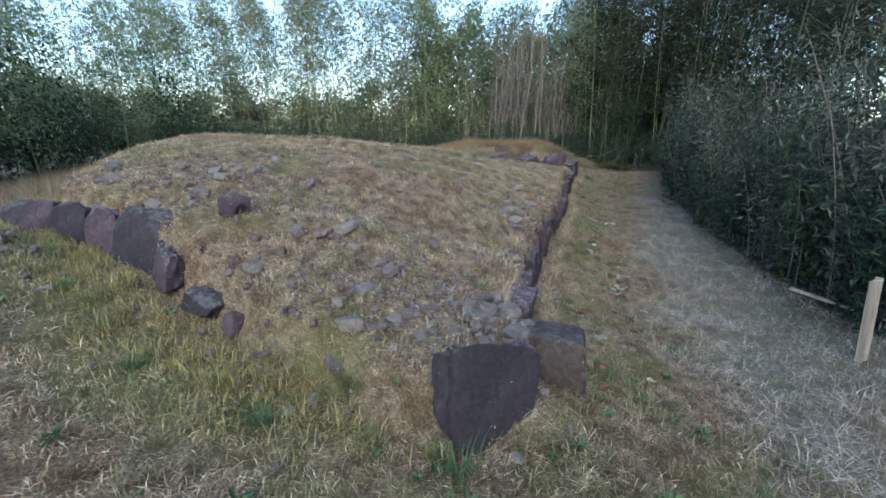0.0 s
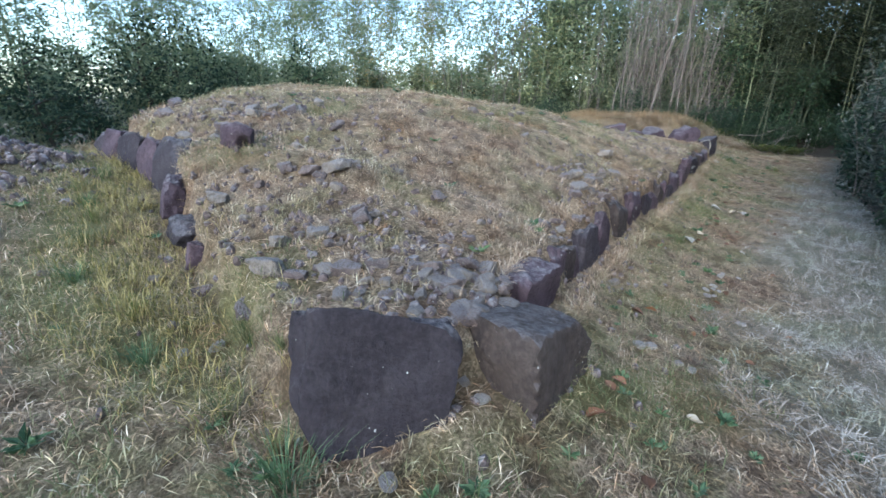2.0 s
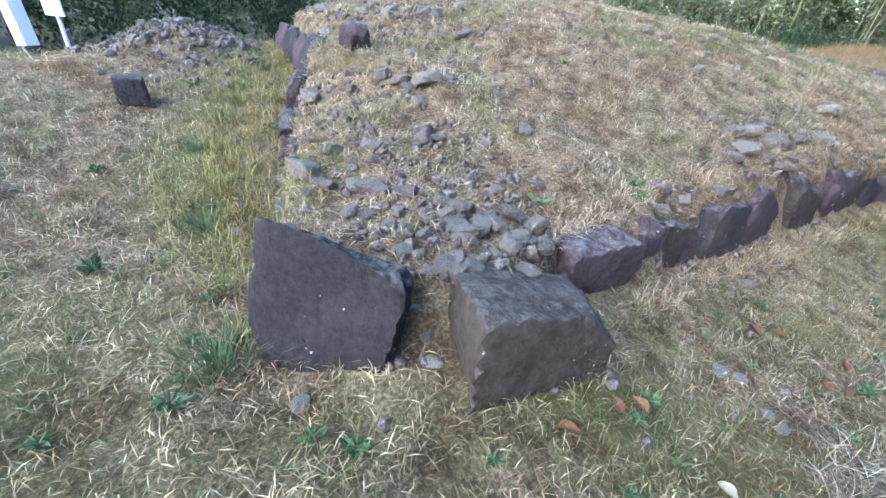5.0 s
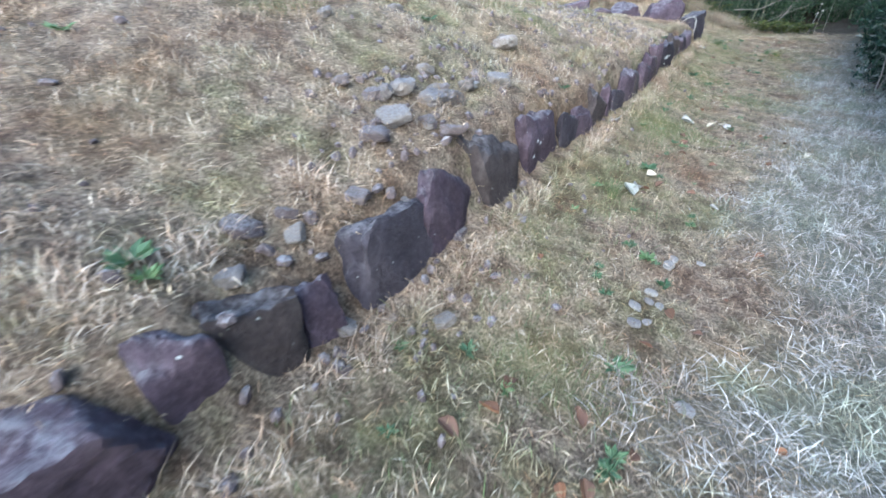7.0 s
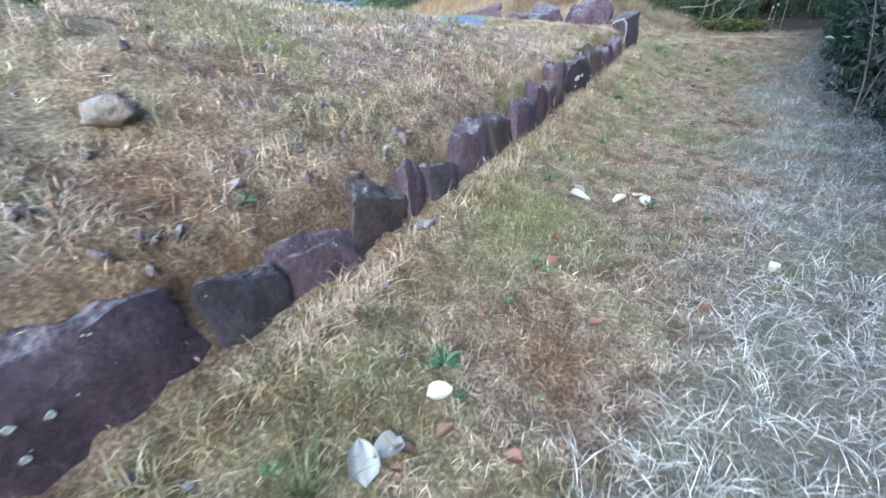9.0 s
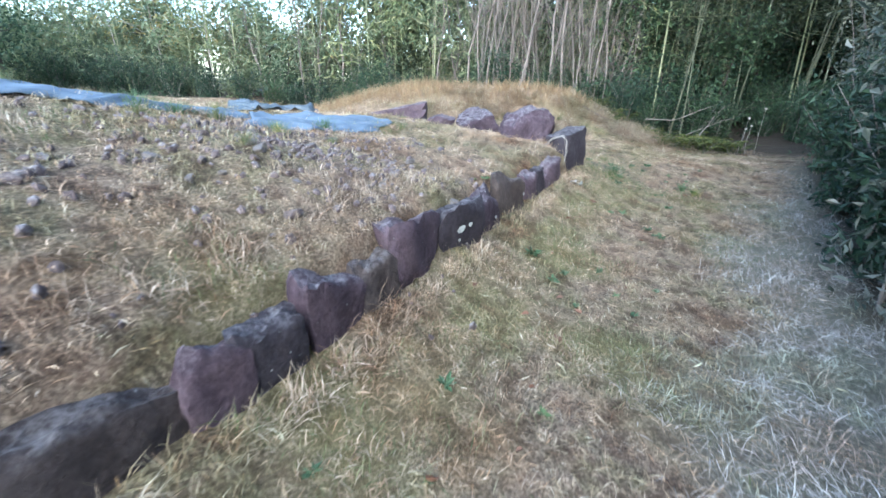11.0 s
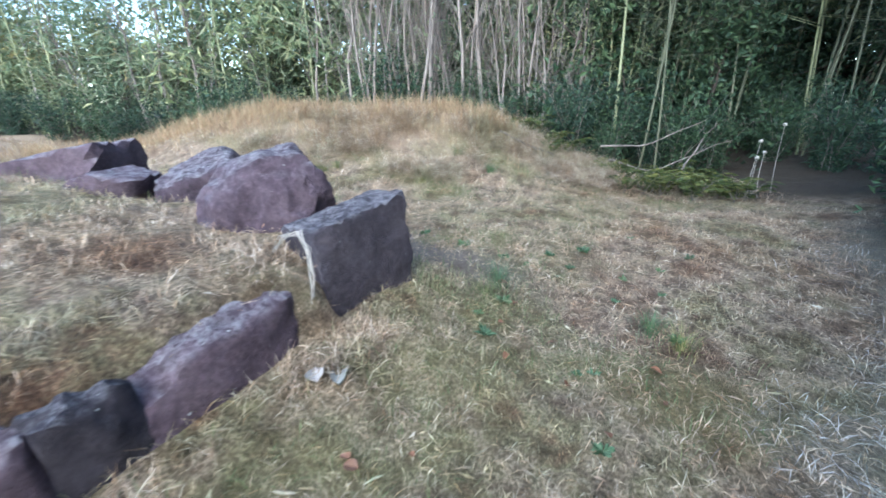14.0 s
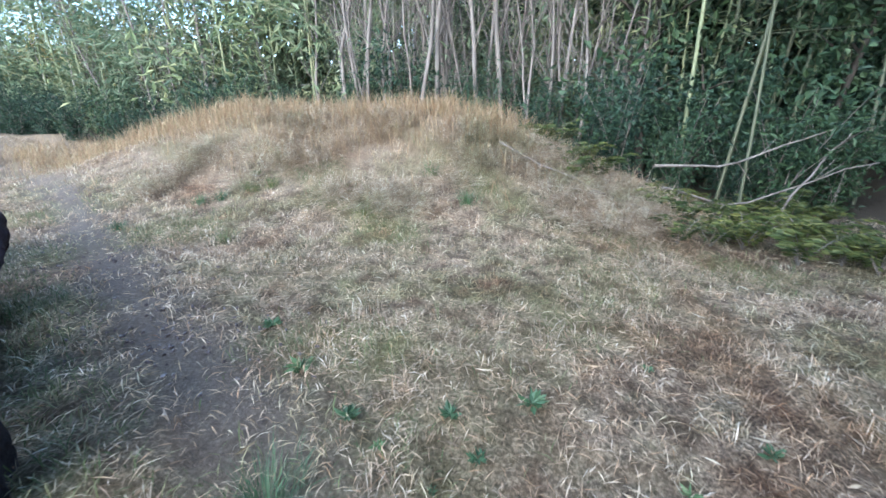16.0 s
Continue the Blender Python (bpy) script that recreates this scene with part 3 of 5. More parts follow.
def loose_stones():
    protos = [rock_mesh("loose_stone", (1, 0.75, 0.5), (RUBBLE, GREYRUBBLE)[i % 2], 200 + i, 9, 0.55, 0.06, 3, 60) for i in range(12)]
    r = random.Random(5)

    def drop(x, y, s, label, sink=0.25):
        ob = new("loose_stone", r.choice(protos))
        ob.matrix_world = pose(x, y, h1(x, y) + s * (0.25 - sink * 0.5), r.uniform(-25, 25), r.uniform(-25, 25), r.uniform(0, 360)) @ Matrix.Scale(s, 4)
        tagged(ob, label, "stone", "stones strewn over the mound")

    for x, y, s in ((1.54, 6.19, 0.22), (1.35, 6.14, 0.2), (1.65, 6.35, 0.18), (1.39, 5.83, 0.2), (1.27, 6.02, 0.15), (1.7, 5.97, 0.15), (-0.75, 3.96, 0.24), (-0.95, 3.9, 0.18), (-0.28, 3.45, 0.15), (-0.36, 3.56, 0.13), (-1.46, 3.38, 0.2), (1.7, 6.57, 0.16), (-0.5, 2.66, 0.2), (-0.62, 2.56, 0.15), (1.03, 4.79, 0.16), (1.86, 7.82, 0.24), (1.9, 6.9, 0.2), (1.35, 5.6, 0.17)):
        drop(x, y, s, "weathered grey-purple stone lying on dry grass", 0.1)
    # the heap of small stones between slab and block, and the stony bands on the slope
    for n, cx, cy, sx, sy, lo, hi, label in ((50, 0.62, 3.0, 0.2, 0.3, 0.07, 0.17, "small rounded stone in the rubble fill at the corner"),
                                             (18, -0.3, 2.8, 0.4, 0.25, 0.06, 0.16, "small grey stone lying in grass near the slab"),
                                             (18, -0.8, 3.8, 0.6, 0.45, 0.06, 0.18, "purple-grey stone lying on the mound's slope"),
                                             (22, 1.35, 5.6, 0.3, 0.6, 0.05, 0.14, "small stone lying in dry grass above the kerb"),
                                             (34, -2.6, 5.2, 0.7, 0.4, 0.07, 0.2, "grey stone lying on the stony shoulder of the mound"),
                                             (40, 3.3, 12.2, 0.5, 0.7, 0.05, 0.13, "small grey stone in the stony patch on the mound"),
                                             (14, 0.6, 8.0, 0.6, 0.6, 0.06, 0.16, "grey stone lying near the mound's top")):
        for _ in range(n):
            drop(r.gauss(cx, sx), r.gauss(cy, sy), r.uniform(lo, hi), label)
    pale = [rock_mesh("pebble", (1, 0.8, 0.5), PALESTONE, 240 + i, 9, 0.2, 0.05, 2, 12) for i in range(3)]
    for x, y, s in ((2.19, 3.66, 0.09), (1.85, 3.78, 0.15), (1.95, 3.85, 0.12), (3.47, 6.26, 0.08), (3.02, 4.93, 0.1), (-0.76, 2.46, 0.13), (-0.9, 2.36, 0.11), (3.2, 6.1, 0.12), (3.26, 6.2, 0.1), (3.1, 6.15, 0.09), (0.55, 1.9, 0.12), (0.84, 2.36, 0.1), (1.71, 6.62, 0.17), (3.03, 5.79, 0.1), (3.0, 5.7, 0.08), (2.9, 5.62, 0.1), (2.87, 5.47, 0.11), (2.95, 5.5, 0.07), (3.06, 5.68, 0.07), (3.0, 4.94, 0.1), (2.12, 3.72, 0.09), (2.94, 7.85, 0.06)):
        s *= 0.8
        ob = new("pebble", r.choice(pale))
        ob.matrix_world = pose(x, y, h1(x, y) + 0.12 * s, r.uniform(-15, 15), r.uniform(-15, 15), r.uniform(0, 360)) @ Matrix.Scale(s, 4)
        tagged(ob, "pale grey pebble lying in short grass", "pebble", "pale pebbles by the path")


def gravel():
    g = np.random.default_rng(21)
    protos = [rock_mesh("chip", (1, 0.8, 0.55), RUBBLE, 300 + i, 8, 0.2, 0.0, 1, 10) for i in range(4)]
    data = []
    for me in protos:
        co = np.empty(len(me.vertices) * 3, np.float32)
        me.vertices.foreach_get("co", co)
        fa = np.empty(len(me.polygons) * 3, np.int32)
        me.polygons.foreach_get("vertices", fa)
        data.append((co.reshape(-1, 3), fa.reshape(-1, 3)))
    spots = [(0.5, 2.95, 0.4, 0.4, 160), (-0.5, 3.3, 0.8, 0.6, 320), (3.2, 12.4, 0.6, 0.9, 420), (1.6, 5.9, 0.35, 0.9, 220), (-2.4, 5.2, 1.1, 0.7, 320), (2.6, 9.6, 0.4, 1.4, 160), (-5.2, 3.8, 0.7, 0.5, 520), (1.9, 12.0, 0.9, 1.0, 200), (5.4, 16.65, 0.45, 0.2, 170), (3.9, 17.35, 0.5, 0.2, 120)]
    vs, fs, base = [], [], 0
    for cx, cy, sx, sy, n in spots:
        for _ in range(n):
            x, y = g.normal(cx, sx), g.normal(cy, sy)
            s = g.uniform(0.03, 0.09) * (1.9 if cx < -5 else 0.4 if cy > 16 else 1)
            co, fa = data[g.integers(4)]
            m = np.array(Euler(g.uniform(-3, 3, 3).tolist()).to_matrix())
            vs.append(co @ m.T * s + [x, y, h1(x, y) + 0.1 * s])
            fs.append(fa + base)
            base += len(co)
    tagged(new("gravel", mesh_from("gravel", np.concatenate(vs), np.concatenate(fs), RUBBLE, False)), "small broken stones strewn over the mound", "gravel", kind="stuff")


place_front_corner()
place_kerb()
place_west_edge()
boulder_row()
hollow_stone()
loose_stones()
gravel()


# ---- trees and bamboo ----
def bamboo(variant, leaf, tall, culm, n_leaves=1500, lowest=0.25):
    g = np.random.default_rng(400 + variant)
    lean = g.normal(0, 0.035, 2)
    t = np.linspace(0, 1, 15)
    arch = 0.10 * tall * t ** 3
    a = g.uniform(0, 6.28)
    pts = np.stack([lean[0] * t * tall + arch * math.cos(a), lean[1] * t * tall + arch * math.sin(a), t * tall - 0.2], 1)
    rad = 0.023 * (1 - 0.8 * t) * tall / 8
    rt = root("bamboo", Matrix(), "tall green bamboo with feathery foliage in a grove", "bamboo", "bamboo grove")
    part("culm", join_tubes("culm", [tube(pts, rad, 6)], culm), culm, rt, "slender jointed stem")
    n_br = 44
    u = lowest + (1 - lowest) * g.uniform(0, 1, n_br) ** 0.8
    base = np.stack([np.interp(u, t, pts[:, k]) for k in range(3)], 1)
    ang = g.uniform(0, 6.28, n_br)
    ln = tall * 0.105 * (1.25 - u) * g.uniform(0.7, 1.4, n_br) + 0.3
    tip = base + np.stack([np.cos(ang) * ln, np.sin(ang) * ln, ln * g.uniform(-0.1, 0.7, n_br)], 1)
    per = n_leaves // n_br
    v = g.uniform(0.25, 1.05, (n_br, per, 1))
    c = base[:, None] * (1 - v) + tip[:, None] * v + g.normal(0, 0.16, (n_br, per, 3)) * (0.5 + v)
    c[..., 2] -= 0.25 * v[..., 0] ** 2
    dirs = (tip - base)[:, None] * 0.5 / ln[:, None, None] + g.normal(0, 0.55, (n_br, per, 3))
    dirs[..., 2] -= 0.5
    part("crown", leaves_mesh("crown", c.reshape(-1, 3), dirs.reshape(-1, 3), 0.17, 0.04, leaf, g), leaf, rt)
    twigs = [tube([b, e], [0.008, 0.003], 3) for b, e in zip(base, tip)]
    tagged(part("branch", join_tubes("branch", twigs, culm), culm, rt), kind="stuff")
    return rt


def broadleaf(variant, tall, spread, leaf, n=1500, name="evergreen_tree", label="dark evergreen tree with dense foliage down low", leaf_size=0.185):
    g = np.random.default_rng(500 + variant)
    rt = root(name, Matrix(), label, "tree", "wood behind the mound")
    t = np.linspace(0, 1, 8)
    pts = np.stack([0.25 * np.sin(t * 3 + variant), 0.2 * np.cos(t * 2.5 + variant) - 0.2, t * tall * 0.85 - 0.2], 1)
    tubes = [tube(pts, 0.09 * (1 - 0.85 * t), 7)]
    ends = []
    for _ in range(16):
        u = g.uniform(0.12, 0.95)
        b = np.array([np.interp(u, t, pts[:, k]) for k in range(3)])
        a = g.uniform(0, 6.28)
        ln = spread * g.uniform(0.5, 1.0) * (1.15 - 0.6 * u)
        e = b + [math.cos(a) * ln, math.sin(a) * ln, ln * g.uniform(0.05, 0.6)]
        ends.append((b, e))
        tubes.append(tube([b, (b + e) / 2 + [0, 0, 0.08], e], [0.035, 0.022, 0.008], 4))
    part("trunk", join_tubes("trunk", tubes, DARKBARK), DARKBARK, rt)
    per = n // len(ends)
    cs, ds = [], []
    for b, e in ends:
        k = 5
        cl = b + (e - b) * g.uniform(0.45, 1.1, (k, 1)) + g.normal(0, 0.22 * spread, (k, 3))
        c = np.repeat(cl, per // k, 0) + g.normal(0, 0.17 * spread, (k * (per // k), 3))
        cs.append(c)
        ds.append(g.normal(0, 1, c.shape) + [0, 0, -0.3])
    part("crown", leaves_mesh("crown", np.concatenate(cs), np.concatenate(ds), leaf_size, leaf_size * 0.54, leaf, g), leaf, rt)
    return rt


def shrub(variant, tall, spread, leaf, n=1700, stems=16, label="dense grey-green thicket shrub beside the path"):
    g = np.random.default_rng(600 + variant)
    rt = root("shrub", Matrix(), label, "shrub", "thicket beside the path")
    tubes, cs, ds = [], [], []
    for i in range(stems):
        a, ln = g.uniform(0, 6.28), tall * g.uniform(0.55, 1.05)
        out = spread * g.uniform(0.2, 1.0)
        t = np.linspace(0, 1, 6)
        p = np.stack([np.cos(a) * out * t ** 1.4 + g.normal(0, 0.12) * (1 - t) * spread, np.sin(a) * out * t ** 1.4 + g.normal(0, 0.12) * (1 - t) * spread, ln * t - 0.1 * t ** 2 * out - 0.15], 1)
        tubes.append(tube(p, 0.012 * (1 - 0.75 * t), 4))
        m = n // stems
        u = g.uniform(0.06, 1.0, m) ** 0.8
        c = np.stack([np.interp(u, t, p[:, k]) for k in range(3)], 1) + g.normal(0, 0.16 * spread, (m, 3))
        c[:, 2] = np.maximum(c[:, 2], 0.03)
        cs.append(c)
        ds.append(g.normal(0, 1, (m, 3)) + [math.cos(a) * 0.4, math.sin(a) * 0.4, -0.2])
    tagged(part("stem", join_tubes("stem", tubes, BARK), BARK, rt), kind="stuff")
    part("crown", leaves_mesh("crown", np.concatenate(cs), np.concatenate(ds), 0.11, 0.035, leaf, g), leaf, rt)
    return rt


def sapling(variant, tall):
    g = np.random.default_rng(700 + variant)
    rt = root("bare_sapling", Matrix(), "bare grey leafless sapling at the wood's edge", "tree", "bare saplings at the wood's edge")
    t = np.linspace(0, 1, 9)
    w = np.cumsum(g.normal(0, 0.05, (9, 2)), 0) * tall * 0.25
    pts = np.stack([w[:, 0] + g.normal(0, 0.12) * tall * t, w[:, 1] + g.normal(0, 0.05) * tall * t, t * tall - 0.15], 1)
    part("trunk", join_tubes("trunk", [tube(pts, tall * (0.0055 * (1 - 0.85 * t) + 0.0006), 6)], BARK), BARK, rt)
    tubes = []
    for _ in range(20):
        u = g.uniform(0.2, 0.97)
        b = np.array([np.interp(u, t, pts[:, k]) for k in range(3)])
        a, ln = g.uniform(0, 6.28), tall * g.uniform(0.1, 0.24) * (1.2 - u)
        e = b + np.array([math.cos(a) * 0.5, math.sin(a) * 0.5, 0.9]) * ln
        mid = (b + e) / 2 + g.normal(0, 0.012 * tall, 3)
        tubes.append(tube([b, mid, e], [0.0018 * tall, 0.0013 * tall, 0.0006 * tall], 3))
        for _ in range(2):
            e2 = mid + g.normal(0, 0.35, 3) * ln + [0, 0, 0.45 * ln]
            tubes.append(tube([mid, (mid + e2) / 2, e2], [0.001 * tall, 0.0008 * tall, 0.0005 * tall], 3))
    tagged(part("branch", join_tubes("branch", tubes, BARK), BARK, rt), kind="stuff")
    return rt


def scatter(protos, places, g, lo=0.85, hi=1.15):
    """Stands copies on the ground; the prototypes take the first places."""
    for i, (x, y) in enumerate(places):
        ob = protos[i % len(protos)]
        m = pose(x, y, h1(x, y), 0, 0, g.uniform(0, 360)) @ Matrix.Scale(g.uniform(lo, hi), 4)
        if i < len(protos):
            ob.matrix_world = m
        else:
            copy_thing(ob, m)


def plant_wood():
    g = np.random.default_rng(33)
    short = [bamboo(i, BAMBOO_LEAF, 6.0 + 0.5 * (i % 3), CULM, 1000, 0.12) for i in range(5)]
    tallb = [bamboo(10 + i, BAMBOO_LEAF, 8.8 + 0.6 * (i % 3), PALE_CULM if i == 1 else CULM, 1050, 0.15) for i in range(4)]
    yellow = [bamboo(20 + i, YELLOW_LEAF, 6.4 + 0.8 * i, PALE_CULM, 1050, 0.2) for i in range(2)]
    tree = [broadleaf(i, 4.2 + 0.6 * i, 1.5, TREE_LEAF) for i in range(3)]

    def belt(x0, x1, y_of, rows, every, gap, jitter=0.45):
        return [(x + g.uniform(-jitter, jitter), y_of(x) + k * gap + g.uniform(-0.6, 0.6)) for x in np.arange(x0, x1, every) for k in range(rows)]

    north = lambda x: 23.0 + max(0, -x - 3) * 0.12  # noqa: E731
    # north of the ridge: lower to the west, where the sky shows through
    p = belt(-16, 2.5, north, 3, 0.9, 1.6)
    g.shuffle(p)
    scatter(short, p[len(p) // 4:], g, 0.95, 1.35)
    scatter(yellow, p[: len(p) // 4], g, 0.95, 1.3)
    scatter(tallb, belt(2.5, 9.0, lambda x: 22.8, 3, 0.7, 1.5), g, 0.85, 1.1)
    # north-east: the grove over the trail, its shade painted into leaf and culm
    q = [(g.uniform(8.6, 19), g.uniform(20.6, 31)) for _ in range(135)] + [(g.uniform(12.6, 19), g.uniform(14, 21)) for _ in range(36)]
    q = [(x, y) for x, y in q if not (abs(x - 11.3 - (y - 19.8) * 0.3) < 0.75 and y < 25)]
    scatter([bamboo(30 + i, SHADED_BAMBOO, 9.5, CULM if i == 1 else SHADED_CULM, 1150, 0.26) for i in range(4)], q, g, 0.85, 1.15)
    # understorey at the groves' foot: light leaf north, dark evergreen painting shade north-east
    scatter([broadleaf(80 + i, 4.2 + 0.6 * i, 1.5, LIT_WOOD_LEAF, label="leafy green tree at the foot of the bamboo") for i in range(2)], belt(-16, 7.5, lambda x: north(x) + 0.4, 2, 1.3, 1.4), g, 0.55, 1.0)
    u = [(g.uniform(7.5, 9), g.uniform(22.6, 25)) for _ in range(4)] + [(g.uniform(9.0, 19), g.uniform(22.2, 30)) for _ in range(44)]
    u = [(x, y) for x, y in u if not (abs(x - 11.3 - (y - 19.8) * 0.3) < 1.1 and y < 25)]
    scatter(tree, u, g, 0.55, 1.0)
    # more dark evergreens behind, their leaf colour filling the grove's depth with shade
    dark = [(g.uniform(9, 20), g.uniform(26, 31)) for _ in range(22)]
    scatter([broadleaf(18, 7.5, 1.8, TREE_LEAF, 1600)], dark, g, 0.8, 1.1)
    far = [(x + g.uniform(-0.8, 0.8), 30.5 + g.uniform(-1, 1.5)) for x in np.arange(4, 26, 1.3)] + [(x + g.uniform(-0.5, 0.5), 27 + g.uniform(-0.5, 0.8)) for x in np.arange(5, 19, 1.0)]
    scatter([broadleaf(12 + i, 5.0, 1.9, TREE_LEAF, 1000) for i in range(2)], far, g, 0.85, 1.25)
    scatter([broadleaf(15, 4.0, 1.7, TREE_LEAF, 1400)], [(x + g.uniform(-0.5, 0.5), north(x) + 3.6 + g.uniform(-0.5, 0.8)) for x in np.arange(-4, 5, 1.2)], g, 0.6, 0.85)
    # the wood's deeper rows, closing the gaps low down
    back = [(x + g.uniform(-0.6, 0.6), 28.4 + g.uniform(-1, 1.5) + max(0, -x - 3) * 0.12) for x in np.arange(-24, 9, 1.35)]
    back += [(-17.5 - g.uniform(0, 2.5), yy + g.uniform(-0.5, 0.5)) for yy in np.arange(-4, 30, 1.6)]
    scatter([broadleaf(70 + i, 6.6 + 0.7 * i, 2.0, LIT_WOOD_LEAF, 2300, label="soft green tree deep in the wood", leaf_size=0.27) for i in range(3)], back, g, 0.58, 0.95)
    scatter([broadleaf(76, 7.6, 2.0, LIT_WOOD_LEAF, 2300, label="tall soft green tree deep in the wood", leaf_size=0.27)], [(x + g.uniform(-0.4, 0.4), 27.2 + g.uniform(-0.8, 0.8)) for x in np.arange(0.5, 9.5, 1.2)], g, 0.95, 1.25)
    # west
    w = [(-12.5 - g.uniform(0, 4), yy + g.uniform(-0.5, 0.5)) for yy in np.arange(-3, 24, 0.55)]
    scatter([bamboo(50 + i, BAMBOO_LEAF, 6.4, CULM, 1000, 0.12) for i in range(2)], w, g, 0.8, 1.15)
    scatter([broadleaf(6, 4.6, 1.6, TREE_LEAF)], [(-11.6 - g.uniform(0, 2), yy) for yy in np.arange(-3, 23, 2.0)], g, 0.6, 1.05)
    w2 = [(-12.0 - g.uniform(0, 3.5), yy + g.uniform(-0.5, 0.5)) for yy in np.arange(4, 20, 0.8)]
    scatter([bamboo(53, BAMBOO_LEAF, 6.8, CULM, 1000, 0.1)], w2, g, 0.95, 1.25)
    # east, behind the thicket, in the same shade-coloured bamboo
    e = [(float(bush_x(yy)) + off + g.uniform(-0.6, 0.8), yy + g.uniform(-0.4, 0.4)) for yy in np.arange(-2, 18, 0.85) for off in (2.4, 4.2)]
    scatter([bamboo(60 + i, SHADED_BAMBOO, 8.0, SHADED_CULM, 1000, 0.1) for i in range(2)], e, g)
    # unseen trees added behind the start; they shade the foreground a little
    s = [(-26 + g.uniform(-2, 2) + i * 2.2, -14 - g.uniform(0, 4)) for i in range(22)]
    scatter([broadleaf(9, 6.0, 1.9, TREE_LEAF)], s, g)


def plant_thicket():
    g = np.random.default_rng(34)
    protos = [shrub(i, 2.2 + 0.55 * (i % 4), 0.75 + 0.12 * (i % 3), TREE_LEAF if i % 3 == 1 else SHRUB_LEAF, 2300, 12 + 3 * (i % 3)) for i in range(6)]
    p = []
    for yy in np.arange(-2.5, 19.5, 0.6):
        for off in (0.6, 1.4):
            p.append((float(bush_x(yy)) + off + g.uniform(-0.1, 0.25), yy + g.uniform(-0.25, 0.25)))
    scatter(protos, p, g, 0.65, 1.3)
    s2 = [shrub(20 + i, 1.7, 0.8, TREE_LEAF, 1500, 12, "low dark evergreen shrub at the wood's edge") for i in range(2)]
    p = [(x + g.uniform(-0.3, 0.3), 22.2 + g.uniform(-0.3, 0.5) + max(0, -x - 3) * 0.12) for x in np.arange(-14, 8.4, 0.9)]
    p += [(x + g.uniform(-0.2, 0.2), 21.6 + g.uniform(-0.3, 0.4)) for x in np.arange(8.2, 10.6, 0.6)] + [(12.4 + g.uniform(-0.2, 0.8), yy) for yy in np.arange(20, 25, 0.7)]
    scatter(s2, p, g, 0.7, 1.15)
    twiggy = [sapling(20 + i, 1.7) for i in range(3)]
    scatter(twiggy, [(float(bush_x(yy)) + g.uniform(0.5, 0.9), yy + g.uniform(-0.3, 0.3)) for yy in np.arange(2, 18, 0.8)], g, 0.6, 1.0)
    saps = [sapling(i, 4.2 + 0.5 * (i % 4)) for i in range(6)]
    p = [(g.uniform(3.6, 8.3), g.uniform(21.7, 22.8)) for _ in range(42)] + [(g.uniform(-6, 3.6), g.uniform(22.3, 23.4)) for _ in range(10)]
    scatter(saps, p, g, 0.8, 1.25)


plant_wood()
plant_thicket()


